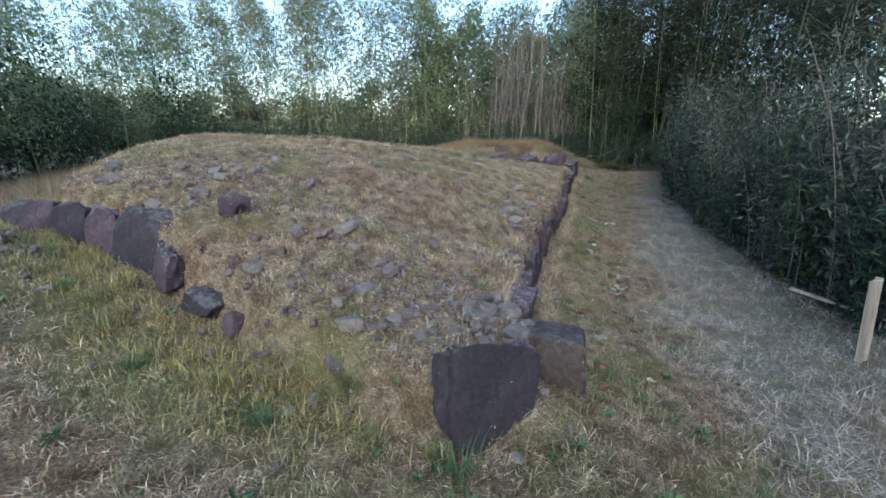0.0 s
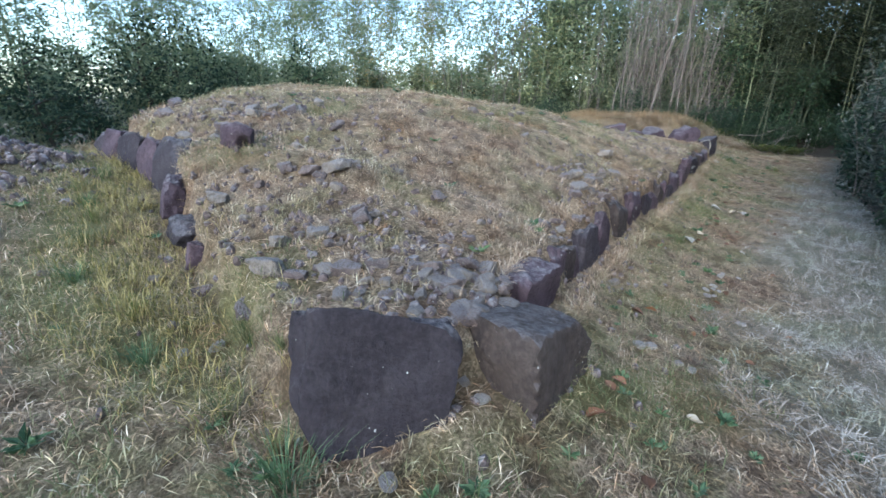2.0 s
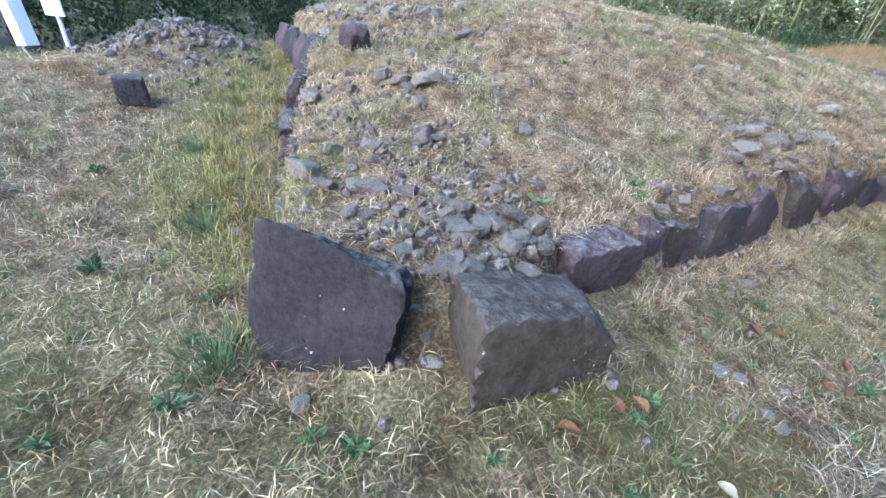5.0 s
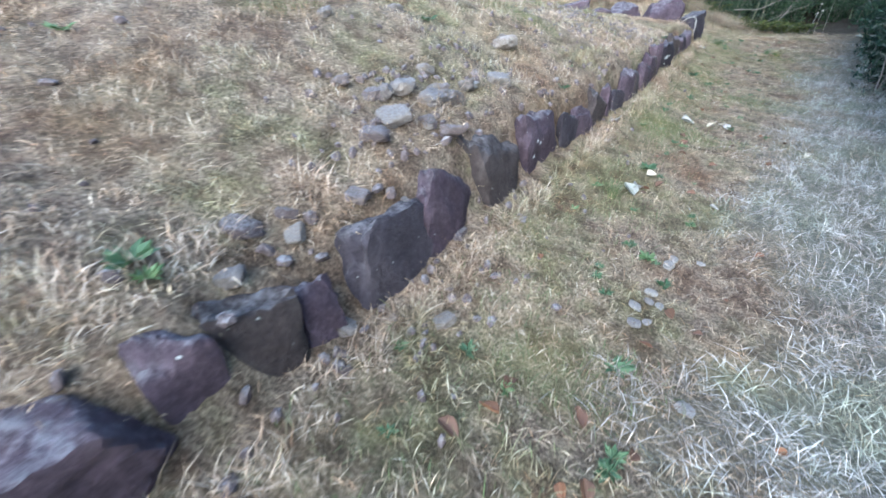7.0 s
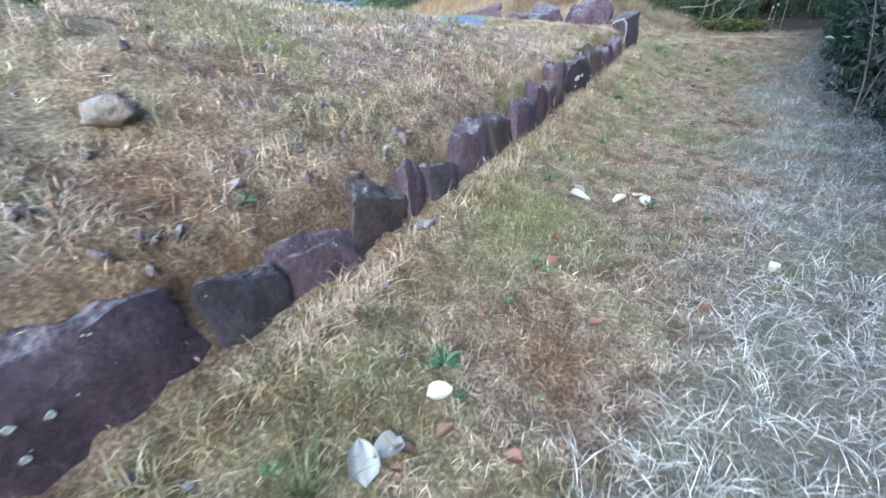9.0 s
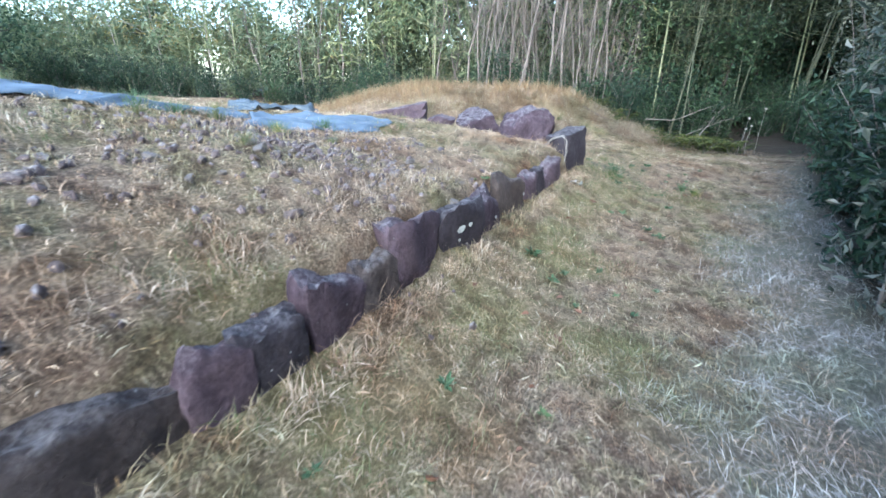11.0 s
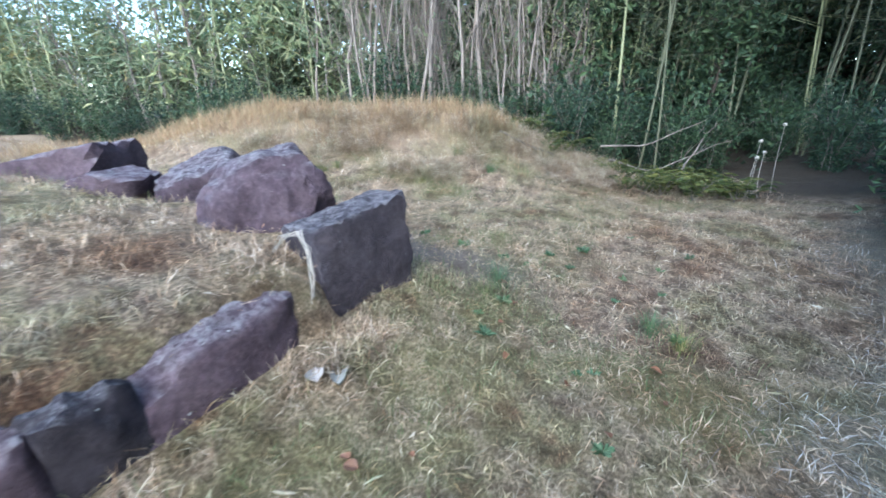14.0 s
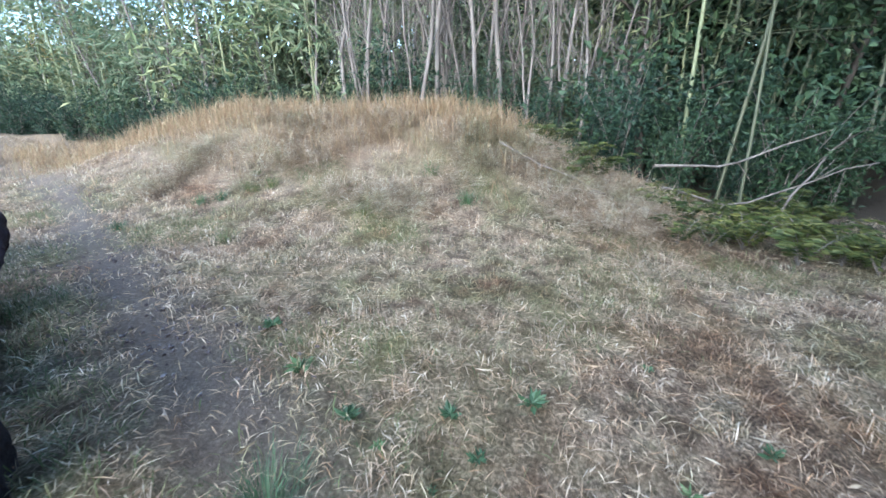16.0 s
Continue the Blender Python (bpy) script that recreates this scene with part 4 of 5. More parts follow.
# ---- grass ----
def sow():
    g = np.random.default_rng(55)

    def field(n, x0, x1, y0, y1, keep):
        x, y = g.uniform(x0, x1, n), g.uniform(y0, y1, n)
        k = g.uniform(0, 1, n) < keep(x, y)
        return x[k], y[k]

    def dist(x, y):
        return (x - kerb_x(y)) * 0.93

    def bare(x, y):
        heap = np.exp(-(((x - 0.6) / 0.28) ** 2 + ((y - 2.95) / 0.38) ** 2)) + 0.75 * np.exp(-(((x - 3.2) / 0.55) ** 2 + ((y - 12.3) / 0.8) ** 2))
        stones = step(dist(x, y), -0.22, -0.16) * (1 - step(dist(x, y), -0.02, 0.03)) * step(y, 3.3, 3.5) * (1 - step(y, 14.8, 15))
        return np.clip(0.92 * np.exp(-((y - trail_y(x)) / 0.2) ** 2) * (1 - step(x, 6.0, 7.0)) + heap + stones, 0, 1)

    def near(x, y):
        """Dense beside the walk, thinner farther off."""
        d = np.abs(dist(x, y) - 1.0)
        return np.clip(np.maximum(1.2 - 0.075 * d, 0.85 * step(y, 15.5, 17)), 0.3, 1)

    def worn(x, y):
        return (1 - 0.4 * step(dist(x, y), 0.0, 0.25) * (1 - step(y, 14.5, 16.5))) * (0.65 + 0.35 * step(y, 1.6, 2.6))

    def clumps(x, y):
        """Tufts a hand wide, with bare gaps between them."""
        return 0.12 + 0.88 * step(0.65 * patchy(x, y, 0.13) + 0.35 * patchy(x, y, 0.5, 1), 0.3, 0.7)

    def tall(x, y):
        return 0.55 + 0.9 * patchy(x, y, 0.13)

    def coarse(x, y):
        return 1 + 0.16 * np.clip(np.abs(dist(x, y) - 1.0) - 1.0, 0, 6)

    def on_open(x, y):
        return (x < bush_x(y) + 0.4) & (y < 22.5)

    x, y = field(900000, -7, 11, -1.5, 21.5, lambda x, y: worn(x, y) * near(x, y) * clumps(x, y) * on_open(x, y) * (1 - 0.85 * step(dist(x, y) + 0.4 * wobble(x, y) - hay_edge(y), -0.2, 0.6)) * (1 - bare(x, y)))
    tagged(new("dry_grass", blades_mesh("dry_grass", x, y, 0.068 * tall(x, y), 0.85, 0.0036 * coarse(x, y), STRAW, g)), "short dry straw-coloured mown grass", "grass", kind="stuff")
    x, y = field(240000, -7, 10, -1, 19, lambda x, y: worn(x, y) * near(x, y) * on_open(x, y) * (1 - 0.85 * step(dist(x, y) + 0.4 * wobble(x, y) - hay_edge(y), -0.2, 0.6)) * (1 - 0.7 * bare(x, y)))
    tagged(new("straw_litter", blades_mesh("straw_litter", x, y, 0.08, 1.42, 0.0032 * coarse(x, y), STRAW, g, 0.012)), "cut straw lying loose on the ground", "straw", kind="stuff")

    def greenness(x, y):
        sw = (x - west_x(y)) * np.where(y < 4, 0.57, 0.8)
        side = np.exp(-((sw + 0.7) / 0.4) ** 2) * step(y, 1.5, 2.5)
        return np.clip(0.45 * step(wobble(x, y) + 0.4 * wobble(y, x, 3.3), 0.3, 0.95) + 0.9 * side + 0.36 * np.exp(-((dist(x, y) - 0.45) / 0.4) ** 2) * (0.3 + 0.65 * step(wobble(x, y, 3.1), -0.3, 0.5)) + 0.5 * (1 - step(y, 1.6, 3.0)) * step(wobble(x, y, 2.7), -0.4, 0.5) + 0.9 * np.exp(-((y - trail_y(x) + 0.5) / 0.2) ** 2) * step(x, 3, 4) * (1 - step(x, 6.6, 7.2)), 0, 1)

    x, y = field(600000, -7, 10, -1.5, 20, lambda x, y: greenness(x, y) * near(x, y) * on_open(x, y) * (1 - step(dist(x, y) - hay_edge(y), -0.1, 0.4)) * (1 - bare(x, y)))
    tagged(new("green_grass", blades_mesh("green_grass", x, y, 0.1 * tall(x, y), 0.6, 0.0038, GREEN_GRASS, g)), "patches of green and yellowing grass", "grass", kind="stuff")
    x, y = field(520000, 0, 10, -2, 19, lambda x, y: step(dist(x, y) + 0.4 * wobble(x, y) - hay_edge(y), -0.4, 0.4) * (x < bush_x(y) + 0.3) * (1 - step(y, 15, 19)) * (0.3 + 0.7 * clumps(x, y)))
    tagged(new("hay", blades_mesh("hay", x, y, 0.16 * tall(x, y), 1.2, 0.0036, HAY, g, 0.015)), "bleached cut hay lying along the path's edge", "hay", kind="stuff")
    def beside(x, y):
        sw = (x - west_x(y)) * np.where(y < 4, 0.57, 0.8)
        return np.exp(-((sw + 0.42) / 0.3) ** 2) * step(y, 1.7, 2.4) * (1 - step(y, 8, 11)) * clumps(x, y)

    x, y = field(260000, -7, 0.4, 1.5, 11, beside)
    tagged(new("side_grass", blades_mesh("side_grass", x, y, 0.13 * tall(x, y), 0.55, 0.0045, OLIVE_GRASS, g)), "taller yellow-green grass along the mound's side", "grass", kind="stuff")

    def fringe(x, y):
        """Uncut straw at the foot and along the top of the kerb."""
        d = dist(x, y)
        return (np.exp(-((d - 0.12) / 0.06) ** 2) + 0.7 * np.exp(-((d + 0.4) / 0.06) ** 2)) * step(y, 2.6, 3.2) * (1 - step(y, 14.9, 15.4)) * clumps(x, y)

    x, y = field(460000, 0, 6.5, 2.5, 15.5, fringe)
    tagged(new("kerb_straw", blades_mesh("kerb_straw", x, y, 0.14 * tall(x, y), 0.75, 0.0034, STRAW, g)), "uncut straw fringing the kerb stones", "grass", kind="stuff")
    x, y = field(150000, -3, 8.5, 17.5, 24, lambda x, y: np.exp(-((y - 20.9 - 0.12 * np.maximum(-x - 3, 0)) / 0.9) ** 2) * (1 - step(x, 5.6, 7.6)) * clumps(x, y))
    tagged(new("russet_grass", blades_mesh("russet_grass", x, y, 0.33, 0.4, 0.006, RUSSET, g)), "tall russet autumn grass on the ridge", "grass", kind="stuff")
    x, y = field(90000, 2.5, 8.5, 18.3, 20.7, lambda x, y: step(patchy(x, y, 0.6, 5) + 0.2 * (y - 19.6), 0.4, 0.75))
    tagged(new("cut_straw", blades_mesh("cut_straw", x, y, 0.3, 1.3, 0.004, STRAW, g, 0.04)), "heaps of long cut straw on the ridge's slope", "straw", kind="stuff")
    x, y = field(45000, -16, 0, 7, 20, lambda x, y: step(-x - 5.8, 0.0, 1.5) * step(y - 0.3 * -x, 3.5, 7))
    tagged(new("russet_grass", blades_mesh("russet_grass", x, y, 0.3, 0.45, 0.01, RUSSET, g)), "russet grass in the far clearing", "grass", kind="stuff")


sow()


# ---- sheets, posts and poles ----
def sheet(name, label, outline, material, seed, folds=0.022):
    """A tarpaulin draped over the ground: a quadrilateral of cloth with folds and a turned edge."""
    g = np.random.default_rng(seed)
    n = 40
    u, v = np.meshgrid(np.linspace(0, 1, n), np.linspace(0, 1, n))
    a, b, c, d = [np.array(p, float) for p in outline]
    xy = ((1 - u) * (1 - v))[..., None] * a + (u * (1 - v))[..., None] * b + (u * v)[..., None] * c + ((1 - u) * v)[..., None] * d
    rag = 0.05 * np.sin(9 * u + seed) * np.minimum(v, 1 - v) ** 0.2 + 0.04 * np.sin(13 * v + 2 * seed)
    x, y = xy[..., 0] + rag, xy[..., 1] + 0.05 * np.sin(11 * u + 5 * v + seed)
    z = height(x, y) + 0.045
    for _ in range(7):
        ang, ph, w = g.uniform(0, 3.14), g.uniform(0, 1), g.uniform(0.02, 0.05)
        s = (np.cos(ang) * (u - 0.5) + np.sin(ang) * (v - 0.5)) - (ph - 0.5)
        z = z + folds * np.exp(-(s / w) ** 2)
    edge = np.minimum(np.minimum(u, 1 - u), np.minimum(v, 1 - v))
    z = z - 0.03 * np.exp(-edge / 0.03) + 0.012 * np.sin(31 * u + 9 * v) * np.sin(23 * v)
    i = np.arange(n * n).reshape(n, n)
    f = np.stack([i[:-1, :-1], i[:-1, 1:], i[1:, 1:], i[1:, :-1]], -1).reshape(-1, 4)
    ob = new(name, mesh_from(name, np.stack([x, y, z], -1).reshape(-1, 3), f, material))
    so = ob.modifiers.new("thick", 'SOLIDIFY')
    so.thickness = 0.004
    return tagged(ob, label, "tarpaulin", "tarpaulins on the mound")


sheet("tarpaulin", "faded blue tarpaulin spread over the mound's top", [(1.2, 10.9), (1.85, 12.1), (1.8, 14.1), (0.2, 13.2)], TARP, 3)
sheet("tarpaulin", "crumpled blue tarpaulin lying on dry grass", [(2.15, 12.7), (3.15, 14.2), (3.1, 15.1), (1.25, 14.4)], TARP, 8, 0.025)
sheet("tarpaulin", "folded dark blue tarpaulin on the mound's far side", [(0.6, 14.7), (1.7, 15.2), (1.5, 15.8), (0.3, 15.3)], TARP_DARK, 12, 0.05)


def box_bm(w, d, h, bevel=0.004):
    bm = bmesh.new()
    bmesh.ops.create_cube(bm, size=1)
    bmesh.ops.scale(bm, vec=(w, d, h), verts=bm.verts)
    bmesh.ops.bevel(bm, geom=list(bm.edges), offset=bevel, segments=2, affect='EDGES')
    return bm


def sign_pole():
    """A white square marker post with dark writing, a small white board beside it, and a guy cord."""
    x, y = -5.3, 2.25
    rt = root("marker_post", pose(x, y, h1(x, y), 0, -4, 24), "tall white square marker post with vertical dark writing", "marker post")
    bm = box_bm(0.15, 0.15, 2.2, 0.008)
    bmesh.ops.translate(bm, vec=(0, 0, 1.1), verts=bm.verts)
    part("post", bm, WHITE_PAINT, rt)
    bm = box_bm(0.17, 0.17, 0.12, 0.006)
    bmesh.ops.translate(bm, vec=(0, 0, 0.05), verts=bm.verts)
    part("base", bm, INK, rt, "dark concrete base")
    g = random.Random(3)
    for k in range(9):
        for j in range(3):
            bm = box_bm(g.uniform(0.025, 0.06), 0.004, 0.012, 0.001)
            bmesh.ops.translate(bm, vec=(g.uniform(-0.012, 0.012), -0.0775, 0.42 + 0.17 * k + 0.03 * j), verts=bm.verts)
            part("writing_stroke", bm, INK, rt, "dark painted writing")
    rt2 = root("notice_board", pose(x - 0.12, y + 0.35, h1(x - 0.12, y + 0.35), 0, 0, 30), "small white notice board on a thin stake", "sign")
    bm = box_bm(0.26, 0.02, 0.24, 0.004)
    bmesh.ops.translate(bm, vec=(0, 0, 0.55), verts=bm.verts)
    part("board", bm, WHITE_PAINT, rt2)
    bm = box_bm(0.04, 0.03, 0.6, 0.004)
    bmesh.ops.translate(bm, vec=(0, 0.026, 0.28), verts=bm.verts)
    part("stake", bm, WHITE_PAINT, rt2)
    v, f = tube([(x + 0.08, y - 0.05, h1(x, y) + 0.5), (x + 0.35, y - 0.1, h1(x, y) + 0.12), (x + 0.7, y - 0.1, h1(x + 0.7, y - 0.1) + 0.015), (x + 0.9, y + 0.05, h1(x + 0.9, y) + 0.01)], [0.006] * 4, 5)
    tagged(new("cord", mesh_from("cord", v, f, PALE_CULM)), "pale cord trailing from the marker post", "cord")


def lone_block():
    z = h1(-3.36, 2.66)
    stone("stone_block", "squared dark stone block standing alone in the grass", -3.22, 2.58, z + 0.1, (0.27, 0.26, 0.28), (0, 4, -20), SLAB, 61, 0, 0.9, "stone block", "", 0.03, 4, 24)


def split_post():
    """An old split post at the thicket's edge, weathered into strips, and a fallen plank beside it."""
    x, y = 4.62, 3.55
    rt = root("wooden_post", pose(x, y, h1(x, y) - 0.05, -3, -6, 20), "weathered grey split wooden post standing in hay", "post")
    r = random.Random(9)
    for k in range(6):
        bm = bmesh.new()
        bmesh.ops.create_cube(bm, size=1)
        tall = 0.98 - 0.05 * r.random()
        bmesh.ops.scale(bm, vec=(0.02, 0.055 + 0.02 * r.random(), tall), verts=bm.verts)
        bmesh.ops.bevel(bm, geom=list(bm.edges), offset=0.004, segments=1, affect='EDGES')
        bmesh.ops.translate(bm, vec=(-0.05 + 0.02 * k, 0.006 * r.random(), tall / 2), verts=bm.verts)
        part("split_strip", bm, POSTWOOD, rt)
    p = root("plank", pose(5.45, 4.85, h1(5.45, 4.85) + 0.16, 4, 12, -38), "short weathered plank leaning in the thicket", "plank")
    part("board", box_bm(0.75, 0.07, 0.03, 0.004), POSTWOOD, p)


def fallen_pole(points, r0, label, twigs=0, seed=1):
    rt = root("fallen_pole", Matrix(), label, "fallen pole", "fallen poles at the wood's edge")
    pts = np.array(points, float)
    t = np.linspace(0, 1, 10)
    k = np.linspace(0, 1, len(pts))
    p = np.stack([np.interp(t, k, pts[:, a]) for a in range(3)], 1)
    p += np.random.default_rng(seed).normal(0, 0.012, p.shape)
    v, f = tube(p, r0 * (1 - 0.6 * t), 7)
    part("pole", mesh_from("pole", v, f, BARK), BARK, rt)
    g = np.random.default_rng(seed)
    for _ in range(twigs):
        b = p[g.integers(3, 9)]
        e = b + g.normal(0, 0.28, 3) + [0, 0, 0.1]
        v, f = tube([b, (b + e) / 2 + g.normal(0, 0.03, 3), e], [r0 * 0.35, r0 * 0.25, 0.003], 4)
        part("twig", mesh_from("twig", v, f, BARK), BARK, rt)


def frayed_cord():
    """A bundle of pale fibres caught on the block at the kerb's end, arching up and hanging down its edge."""
    rt = root("frayed_cord", pose(5.6, 15.05, 0.7), "frayed pale cord hanging over a stone block's edge", "cord")
    g = np.random.default_rng(91)
    for _ in range(6):
        j = g.normal(0, 0.012, (6, 3))
        p = np.array([(-0.26, 0.12, 0.2), (-0.16, 0.06, 0.32), (-0.03, 0.0, 0.37), (0.03, -0.04, 0.3), (0.03, -0.05, 0.15), (0.02, -0.06, 0.0)]) + j
        v, f = tube(p, [0.0022] * 6, 4)
        part("strand", mesh_from("strand", v, f, PALE_CULM), PALE_CULM, rt)


def gp(x, y, up=0.0):
    return (x, y, h1(x, y) + up)


frayed_cord()
sign_pole()
lone_block()
split_post()
fallen_pole([gp(8.35, 20.6, 0.35), gp(9.2, 21.0, 0.6), gp(10.3, 21.3, 1.05)], 0.019, "greyish fallen bamboo pole propped in the undergrowth", 2, 1)
fallen_pole([gp(8.4, 20.2, 0.25), gp(9.2, 20.5, 0.2), gp(10.6, 20.9, 0.75)], 0.015, "forked dead branch lying at the wood's edge", 5, 2)
fallen_pole([gp(6.6, 20.0, 0.12), gp(7.8, 19.8, 0.08), gp(8.8, 19.6, 0.06)], 0.013, "thin dry cane lying down the slope", 0, 3)
fallen_pole([gp(9.7, 20.7, 0.05), gp(10.0, 21.0, 0.5), gp(10.6, 21.5, 1.1)], 0.018, "dead branch leaning among bamboo stems", 4, 4)


# ---- small plants ----
def rosette(seed, size, n, leaf=WEED_LEAF, lift=0.5, name="weed", label="small green weed growing in dry grass", wide=0.3):
    g = np.random.default_rng(seed)
    rt = root(name, Matrix(), label, "weed", "green weeds in the grass")
    a = g.uniform(0, 6.28, n)
    el = g.uniform(0.1, lift, n)
    d = np.stack([np.cos(a) * np.cos(el), np.sin(a) * np.cos(el), np.sin(el)], 1)
    c = d * size * g.uniform(0.25, 0.6, n)[:, None] + [0, 0, 0.015]
    part("foliage", leaves_mesh("foliage", c, d, size * 0.75, size * wide, leaf, g, 0.12), leaf, rt)
    return rt


def grass_tuft(seed, leaf, label):
    g = np.random.default_rng(seed)
    rt = root("grass_tuft", Matrix(), label, "grass tuft", "grass tufts")
    n = 190
    a, rr = g.uniform(0, 6.28, n), np.abs(g.normal(0, 0.1, n))
    L, w = g.uniform(0.1, 0.26, n), g.uniform(0.0012, 0.0026, n)
    lean = g.uniform(0.05, 0.6, n)
    out = np.stack([np.cos(a), np.sin(a), 0 * a], 1)
    up = np.array([0, 0, 1.0])
    p0 = out * rr[:, None] - up * 0.01
    p1 = p0 + (out * np.sin(lean)[:, None] + up * np.cos(lean)[:, None]) * L[:, None] * 0.55
    p2 = p1 + (out * np.sin(lean + 0.6)[:, None] + up * np.cos(lean + 0.6)[:, None]) * L[:, None] * 0.5
    side = np.stack([-np.sin(a), np.cos(a), 0 * a], 1) * w[:, None]
    v = np.stack([p0 - side, p0 + side, p1 + side * 0.8, p1 - side * 0.8, p2], 1).reshape(-1, 3)
    i = np.arange(n)[:, None] * 5
    f = np.concatenate([i + [0, 1, 2], i + [0, 2, 3], i + [3, 2, 4]], 1).reshape(-1, 3)
    part("foliage", mesh_from("foliage", v, f, leaf, False), leaf, rt)
    return rt


def plant_weeds():
    g = np.random.default_rng(71)
    near_ = [(6.65, 16.43), (7.37, 16.79), (7.05, 16.59), (7.2, 16.45), (7.46, 16.02), (7.73, 15.6), (7.06, 14.68), (4.45, 13.09), (6.3, 16.6), (5.9, 16.9), (2.5, 8.13), (1.67, 4.82), (4.57, 13.18), (0.93, 4.39), (1.0, 4.36),
             (3.5, 6.7), (2.6, 4.5), (3.3, 7.5), (2.2, 3.1), (-0.4, 1.4), (0.1, 1.2), (-0.9, 1.6), (0.9, 1.9), (-1.6, 2.2), (0.25, 1.55), (5.1, 12.6), (6.6, 14.0), (7.9, 17.2), (3.05, 6.1), (1.3, 1.6), (2.7, 5.9), (-2.0, 1.5)]
    scatter([rosette(i, 0.075 + 0.012 * (i % 3), 22, WEED_LEAF, 0.7) for i in range(4)], near_, g, 0.7, 1.25)
    strip = [(float(kerb_x(yy)) + g.uniform(0.2, 1.7), yy) for yy in g.uniform(1.5, 17, 70)] + [(g.uniform(-2.5, 2.5), g.uniform(0.2, 2.2)) for _ in range(26)]
    scatter([rosette(40 + i, 0.05 + 0.01 * i, 16, WEED_LEAF, 0.9) for i in range(3)], strip, g, 0.6, 1.2)
    far_ = [(g.uniform(-3.5, 3), g.uniform(3, 9)) for _ in range(16)]
    scatter([rosette(9, 0.12, 14)], far_, g, 0.6, 1.1)
    tuft = [grass_tuft(20 + i, GREEN_GRASS, 'tuft of yellowing green grass') for i in range(2)] + [grass_tuft(25, WEED_LEAF, 'tuft of fresh green grass')]
    pts = [(1.0, 11.6), (1.5, 12.0), (0.9, 12.7), (2.9, 11.6), (3.0, 12.9), (2.6, 13.6), (3.1, 14.9), (4.1, 18.9), (3.6, 18.6), (3.9, 19.2), (4.6, 17.9), (3.3, 17.9), (-0.3, 2.0), (0.05, 1.9), (0.2, 1.75), (-0.15, 2.25), (-0.5, 2.45),
           (7.6, 15.7), (7.75, 15.55), (6.5, 15.8), (6.6, 16.0), (0.6, 8.5), (-0.6, 8.8), (1.2, 9.4), (-3.6, 3.8), (-2.9, 3.4), (-4.6, 4.4), (3.45, 8.6), (2.9, 6.9), (6.5, 19.0), (5.6, 18.6), (6.0, 19.4)]
    scatter(tuft, pts, g, 0.55, 1.1)
    tall = [grass_tuft(30, WEED_LEAF, 'tall tuft of bright green grass beside a tarpaulin'), grass_tuft(31, GREEN_GRASS, 'tall tuft of yellow-green grass')]
    scatter(tall, [(1.9, 12.2), (2.1, 12.4), (1.7, 12.0), (2.0, 11.7), (1.3, 11.2), (1.0, 11.1), (0.3, 14.3), (0.0, 13.8), (-0.3, 14.2), (0.5, 14.6), (-0.6, 13.6), (2.6, 12.6), (2.4, 12.9), (3.3, 14.6), (-0.2, 12.6), (4.0, 18.9), (3.8, 18.7), (4.25, 19.0), (-2.0, 2.6), (-2.6, 3.1), (-3.2, 3.6), (-1.4, 2.5), (-1.0, 2.2), (-3.9, 4.3)], g, 0.7, 1.15)


def fern(seed):
    g = np.random.default_rng(seed)
    rt = root("fern", Matrix(), "yellow-green fern at the foot of the wood", "fern", "ferns at the wood's foot")
    cs, ds, stems = [], [], []
    for k in range(9):
        a, ln = g.uniform(0, 6.28), g.uniform(0.4, 0.65)
        t = np.linspace(0, 1, 8)
        p = np.stack([np.cos(a) * ln * t, np.sin(a) * ln * t, ln * (1.9 * t - 1.25 * t ** 2)], 1)
        stems.append(tube(p, 0.005 * (1 - 0.8 * t), 3))
        side = np.array([-math.sin(a), math.cos(a), 0])
        for u in np.linspace(0.15, 1, 15):
            q = np.array([np.interp(u, t, p[:, j]) for j in range(3)])
            w = 0.12 * (1.1 - u) + 0.02
            for s in (-1, 1):
                d = side * s + np.array([math.cos(a), math.sin(a), -0.1]) * 0.4
                cs.append(q + d * w * 0.5)
                ds.append(d)
    part("foliage", leaves_mesh("foliage", np.array(cs), np.array(ds), 0.12, 0.035, FERN_LEAF, g, 0.1), FERN_LEAF, rt)
    part("stalk", join_tubes("stalk", stems, BARK), BARK, rt)
    return rt


def dry_stalk(x, y, tall, lean, seed):
    """A dead stem with a pale seed head on top."""
    rt = root("dry_stalk", pose(x, y, h1(x, y), lean, lean * 0.4, seed * 70), "thin grey dead stalk with a pale seed head", "dry stalk", "dead stalks among ferns")
    t = np.linspace(0, 1, 6)
    v, f = tube(np.stack([0.02 * np.sin(4 * t), 0 * t, tall * t], 1), 0.006 * (1 - 0.5 * t), 5)
    part("stem", mesh_from("stem", v, f, PALE_CULM), PALE_CULM, rt)
    bm = bmesh.new()
    bmesh.ops.create_icosphere(bm, subdivisions=2, radius=0.028)
    for w in bm.verts:
        w.co = w.co * (1 + 0.25 * noise.noise(w.co * 60)) + Vector((0.02 * math.sin(4), 0, tall))
    part("seed_head", bm, PALE_CULM, rt, "pale round seed head")


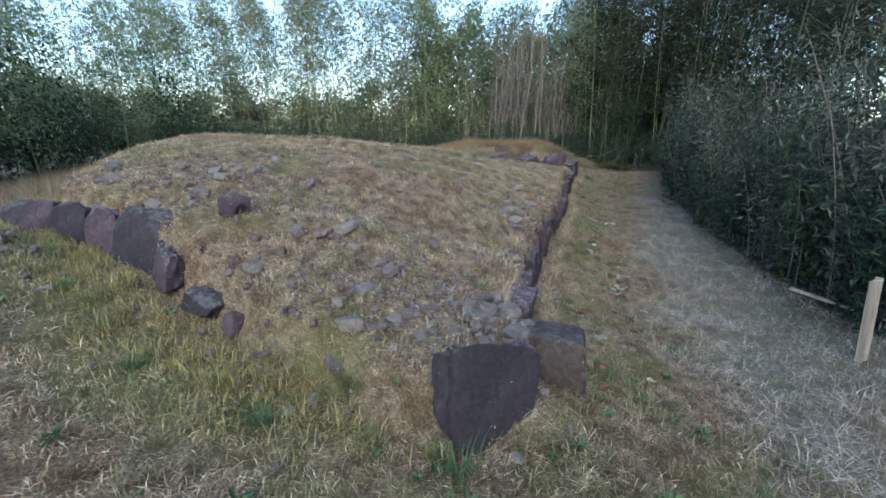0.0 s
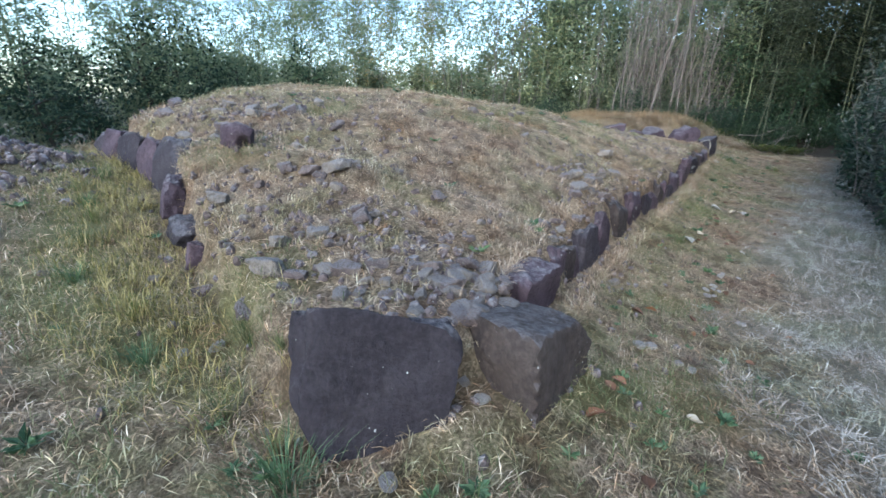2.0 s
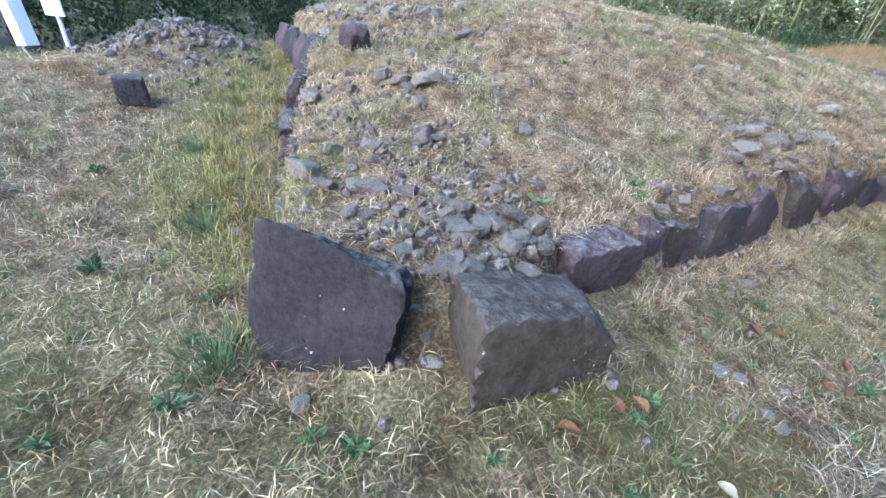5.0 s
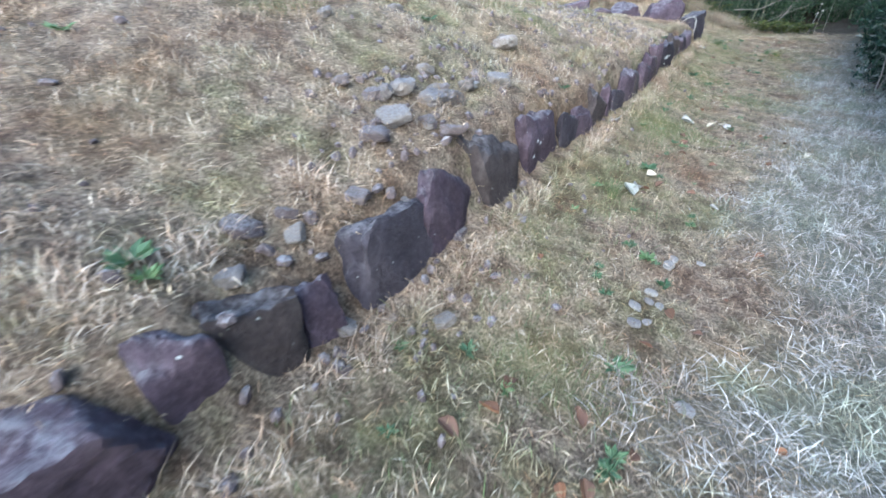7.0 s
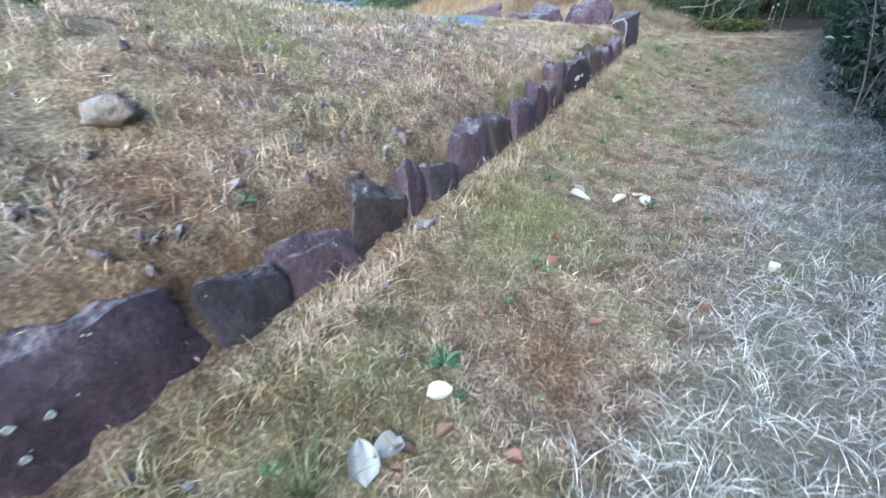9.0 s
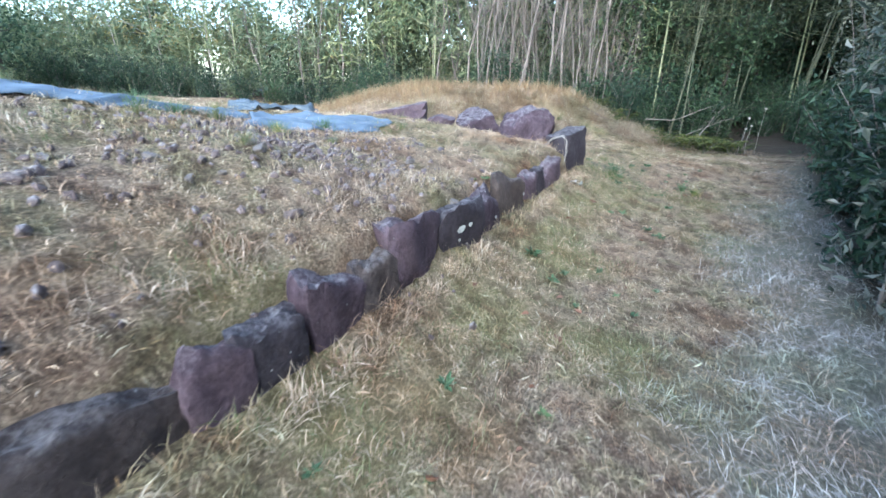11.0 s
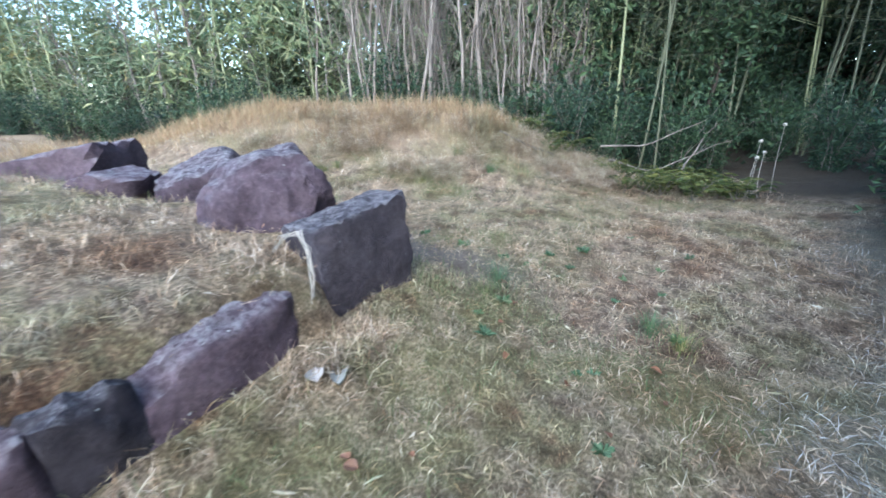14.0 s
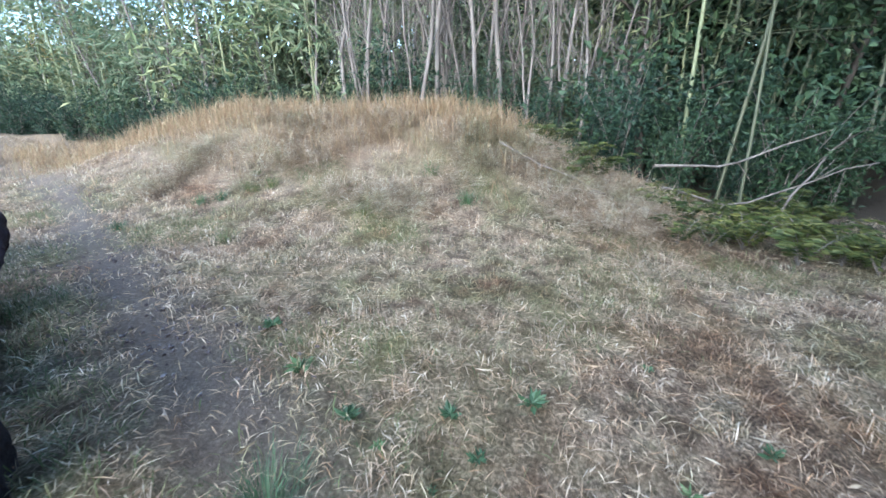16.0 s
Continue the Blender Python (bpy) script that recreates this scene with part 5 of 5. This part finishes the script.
def plant_ferns():
    g = np.random.default_rng(72)
    p = [(g.uniform(8.3, 10.2), 19.5 + g.uniform(-0.3, 1.6)) for _ in range(30)] + [(7.2 + g.uniform(-0.3, 0.3), 20.6 + g.uniform(-0.2, 0.3)) for _ in range(4)] + [(g.uniform(7.3, 8.6), g.uniform(19.9, 20.9)) for _ in range(5)]
    scatter([fern(i) for i in range(4)], p, g, 0.5, 1.0)
    for x, y, tall, lean, seed in ((10.35, 19.8, 0.85, 3, 1), (10.5, 19.75, 0.7, 22, 2), (10.95, 20.2, 1.05, 2, 3), (10.3, 19.7, 0.62, -8, 4)):
        dry_stalk(x, y, tall, lean, seed)


def fallen_leaves():
    g = np.random.default_rng(73)

    def curled(seed, size, mat, name, label):
        gg = np.random.default_rng(seed)
        n = 7
        u, v = np.meshgrid(np.linspace(-1, 1, n), np.linspace(-1, 1, n))
        w = np.sqrt(np.clip(1 - v ** 2, 0, 1)) * (1 - 0.25 * v)
        x, y = u * w * size * 0.32, v * size * 0.5
        z = size * (0.22 * (u * w) ** 2 + 0.14 * v ** 2 * gg.uniform(-0.3, 1)) + size * 0.05 * np.sin(5 * u + seed) + 0.012
        i = np.arange(n * n).reshape(n, n)
        f = np.stack([i[:-1, :-1], i[:-1, 1:], i[1:, 1:], i[1:, :-1]], -1).reshape(-1, 4)
        me = mesh_from(name, np.stack([x, y, z], -1).reshape(-1, 3), f, mat)
        return label, name, me

    white = [curled(i, 0.13, WHITE_LEAF, "fallen_leaf", "curled whitish dead leaf lying on the path") for i in range(3)]
    brown = [curled(10 + i, 0.075, DEAD_LEAF, "fallen_leaf", "curled reddish-brown dead leaf on the grass") for i in range(3)]

    def lay(kind, x, y, s):
        label, name, me = kind[g.integers(3)]
        ob = new(name, me)
        ob.matrix_world = pose(x, y, h1(x, y) + 0.02, g.uniform(-25, 25), g.uniform(-25, 25), g.uniform(0, 360)) @ Matrix.Scale(s, 4)
        tagged(ob, label, "leaf", "dead leaves on the path")

    for x, y, s in ((3.1, 8.38, 1.2), (4.62, 9.48, 0.9), (3.06, 7.04, 1.3), (4.1, 9.23, 1.3), (4.45, 9.37, 1.0), (4.66, 9.41, 1.0), (4.13, 9.38, 0.8), (3.13, 7.1, 1.1), (5.2, 8.6, 0.7), (3.3, 7.35, 0.9), (3.75, 7.0, 0.6), (5.85, 14.75, 1.1), (5.75, 14.7, 1.0), (2.0, 3.0, 0.8)):
        lay(white, x, y, s)
    for x, y, s in ((2.11, 4.64, 1.4), (1.96, 4.49, 1.5), (2.19, 4.82, 1.3), (2.5, 4.73, 1.4), (1.57, 3.02, 1.3), (1.4, 2.59, 1.4), (3.83, 8.31, 1.4), (3.88, 8.6, 1.2), (5.14, 8.97, 0.9), (3.2, 7.1, 1.2), (3.35, 7.2, 1.1), (3.6, 7.15, 1.1), (2.5, 4.4, 1.2), (2.7, 4.6, 1.1), (2.75, 4.1, 1.0), (1.6, 2.3, 1.1), (1.5, 2.9, 1.0), (3.1, 5.6, 1.1), (2.9, 5.3, 1.0), (4.6, 8.1, 0.9), (5.0, 11.6, 0.9), (6.0, 14.4, 1.0), (1.0, 1.7, 0.9)):
        lay(brown, x, y, s)
    for yy in g.uniform(3, 16, 44):
        lay(brown, float(kerb_x(yy)) + g.uniform(0.3, 1.9), yy, g.uniform(0.5, 1.1))
    n = 1500
    x, y = g.uniform(3.5, 10, n), g.uniform(10, 19.5, n)
    k = (x > kerb_x(y) + 0.1) & (x < bush_x(y))
    x, y = x[k], y[k]
    a = g.uniform(0, 6.28, len(x))
    c = np.stack([x, y, height(x, y) + 0.035], 1)
    d = np.stack([np.cos(a), np.sin(a), g.normal(0, 0.15, len(x))], 1)
    tagged(new("bamboo_litter", leaves_mesh("bamboo_litter", c, d, 0.085, 0.012, STRAW, g, 0.1)), "pale dry bamboo leaves strewn on the ground", "leaf litter", kind="stuff")


plant_weeds()
plant_ferns()
fallen_leaves()


# ---- lichen on the kerb ----
def lichen():
    r = random.Random(4)
    stones = [o for o in scene.objects if o.name.startswith("kerb_stone")]
    bpy.context.view_layer.update()
    for x, y, z, size in ((4.4, 11.98, 0.52, 0.038), (4.47, 12.14, 0.55, 0.022), (4.4, 12.0, 0.45, 0.014), (5.05, 13.5, 0.55, 0.018), (4.75, 12.75, 0.52, 0.018), (2.3, 6.7, 0.6, 0.016), (2.33, 6.78, 0.54, 0.014), (2.28, 6.68, 0.45, 0.014)):
        best = min(stones, key=lambda o: (o.matrix_world.translation - Vector((x, y, z))).length)
        inv = best.matrix_world.inverted()
        ok, place, normal, _ = best.closest_point_on_mesh(inv @ Vector((x + 0.25, y - 0.05, z)))
        if not ok:
            continue
        bm = bmesh.new()
        bmesh.ops.create_circle(bm, cap_ends=True, segments=18, radius=size)
        for v in bm.verts:
            v.co *= r.uniform(0.75, 1.15)
        e = bmesh.ops.extrude_face_region(bm, geom=list(bm.faces))
        bmesh.ops.translate(bm, vec=(0, 0, 0.004), verts=[q for q in e["geom"] if isinstance(q, bmesh.types.BMVert)])
        ob = part("lichen_patch", bm, LICHEN, best, "pale crusty lichen")
        ob.matrix_basis = Matrix.Translation(place + normal * 0.002) @ normal.to_track_quat('Z', 'Y').to_matrix().to_4x4()


LICHEN = plain("lichen", (0.2, 0.21, 0.2), (0.4, 0.42, 0.4), 60.0, 0.95, None, 0.6)
lichen()
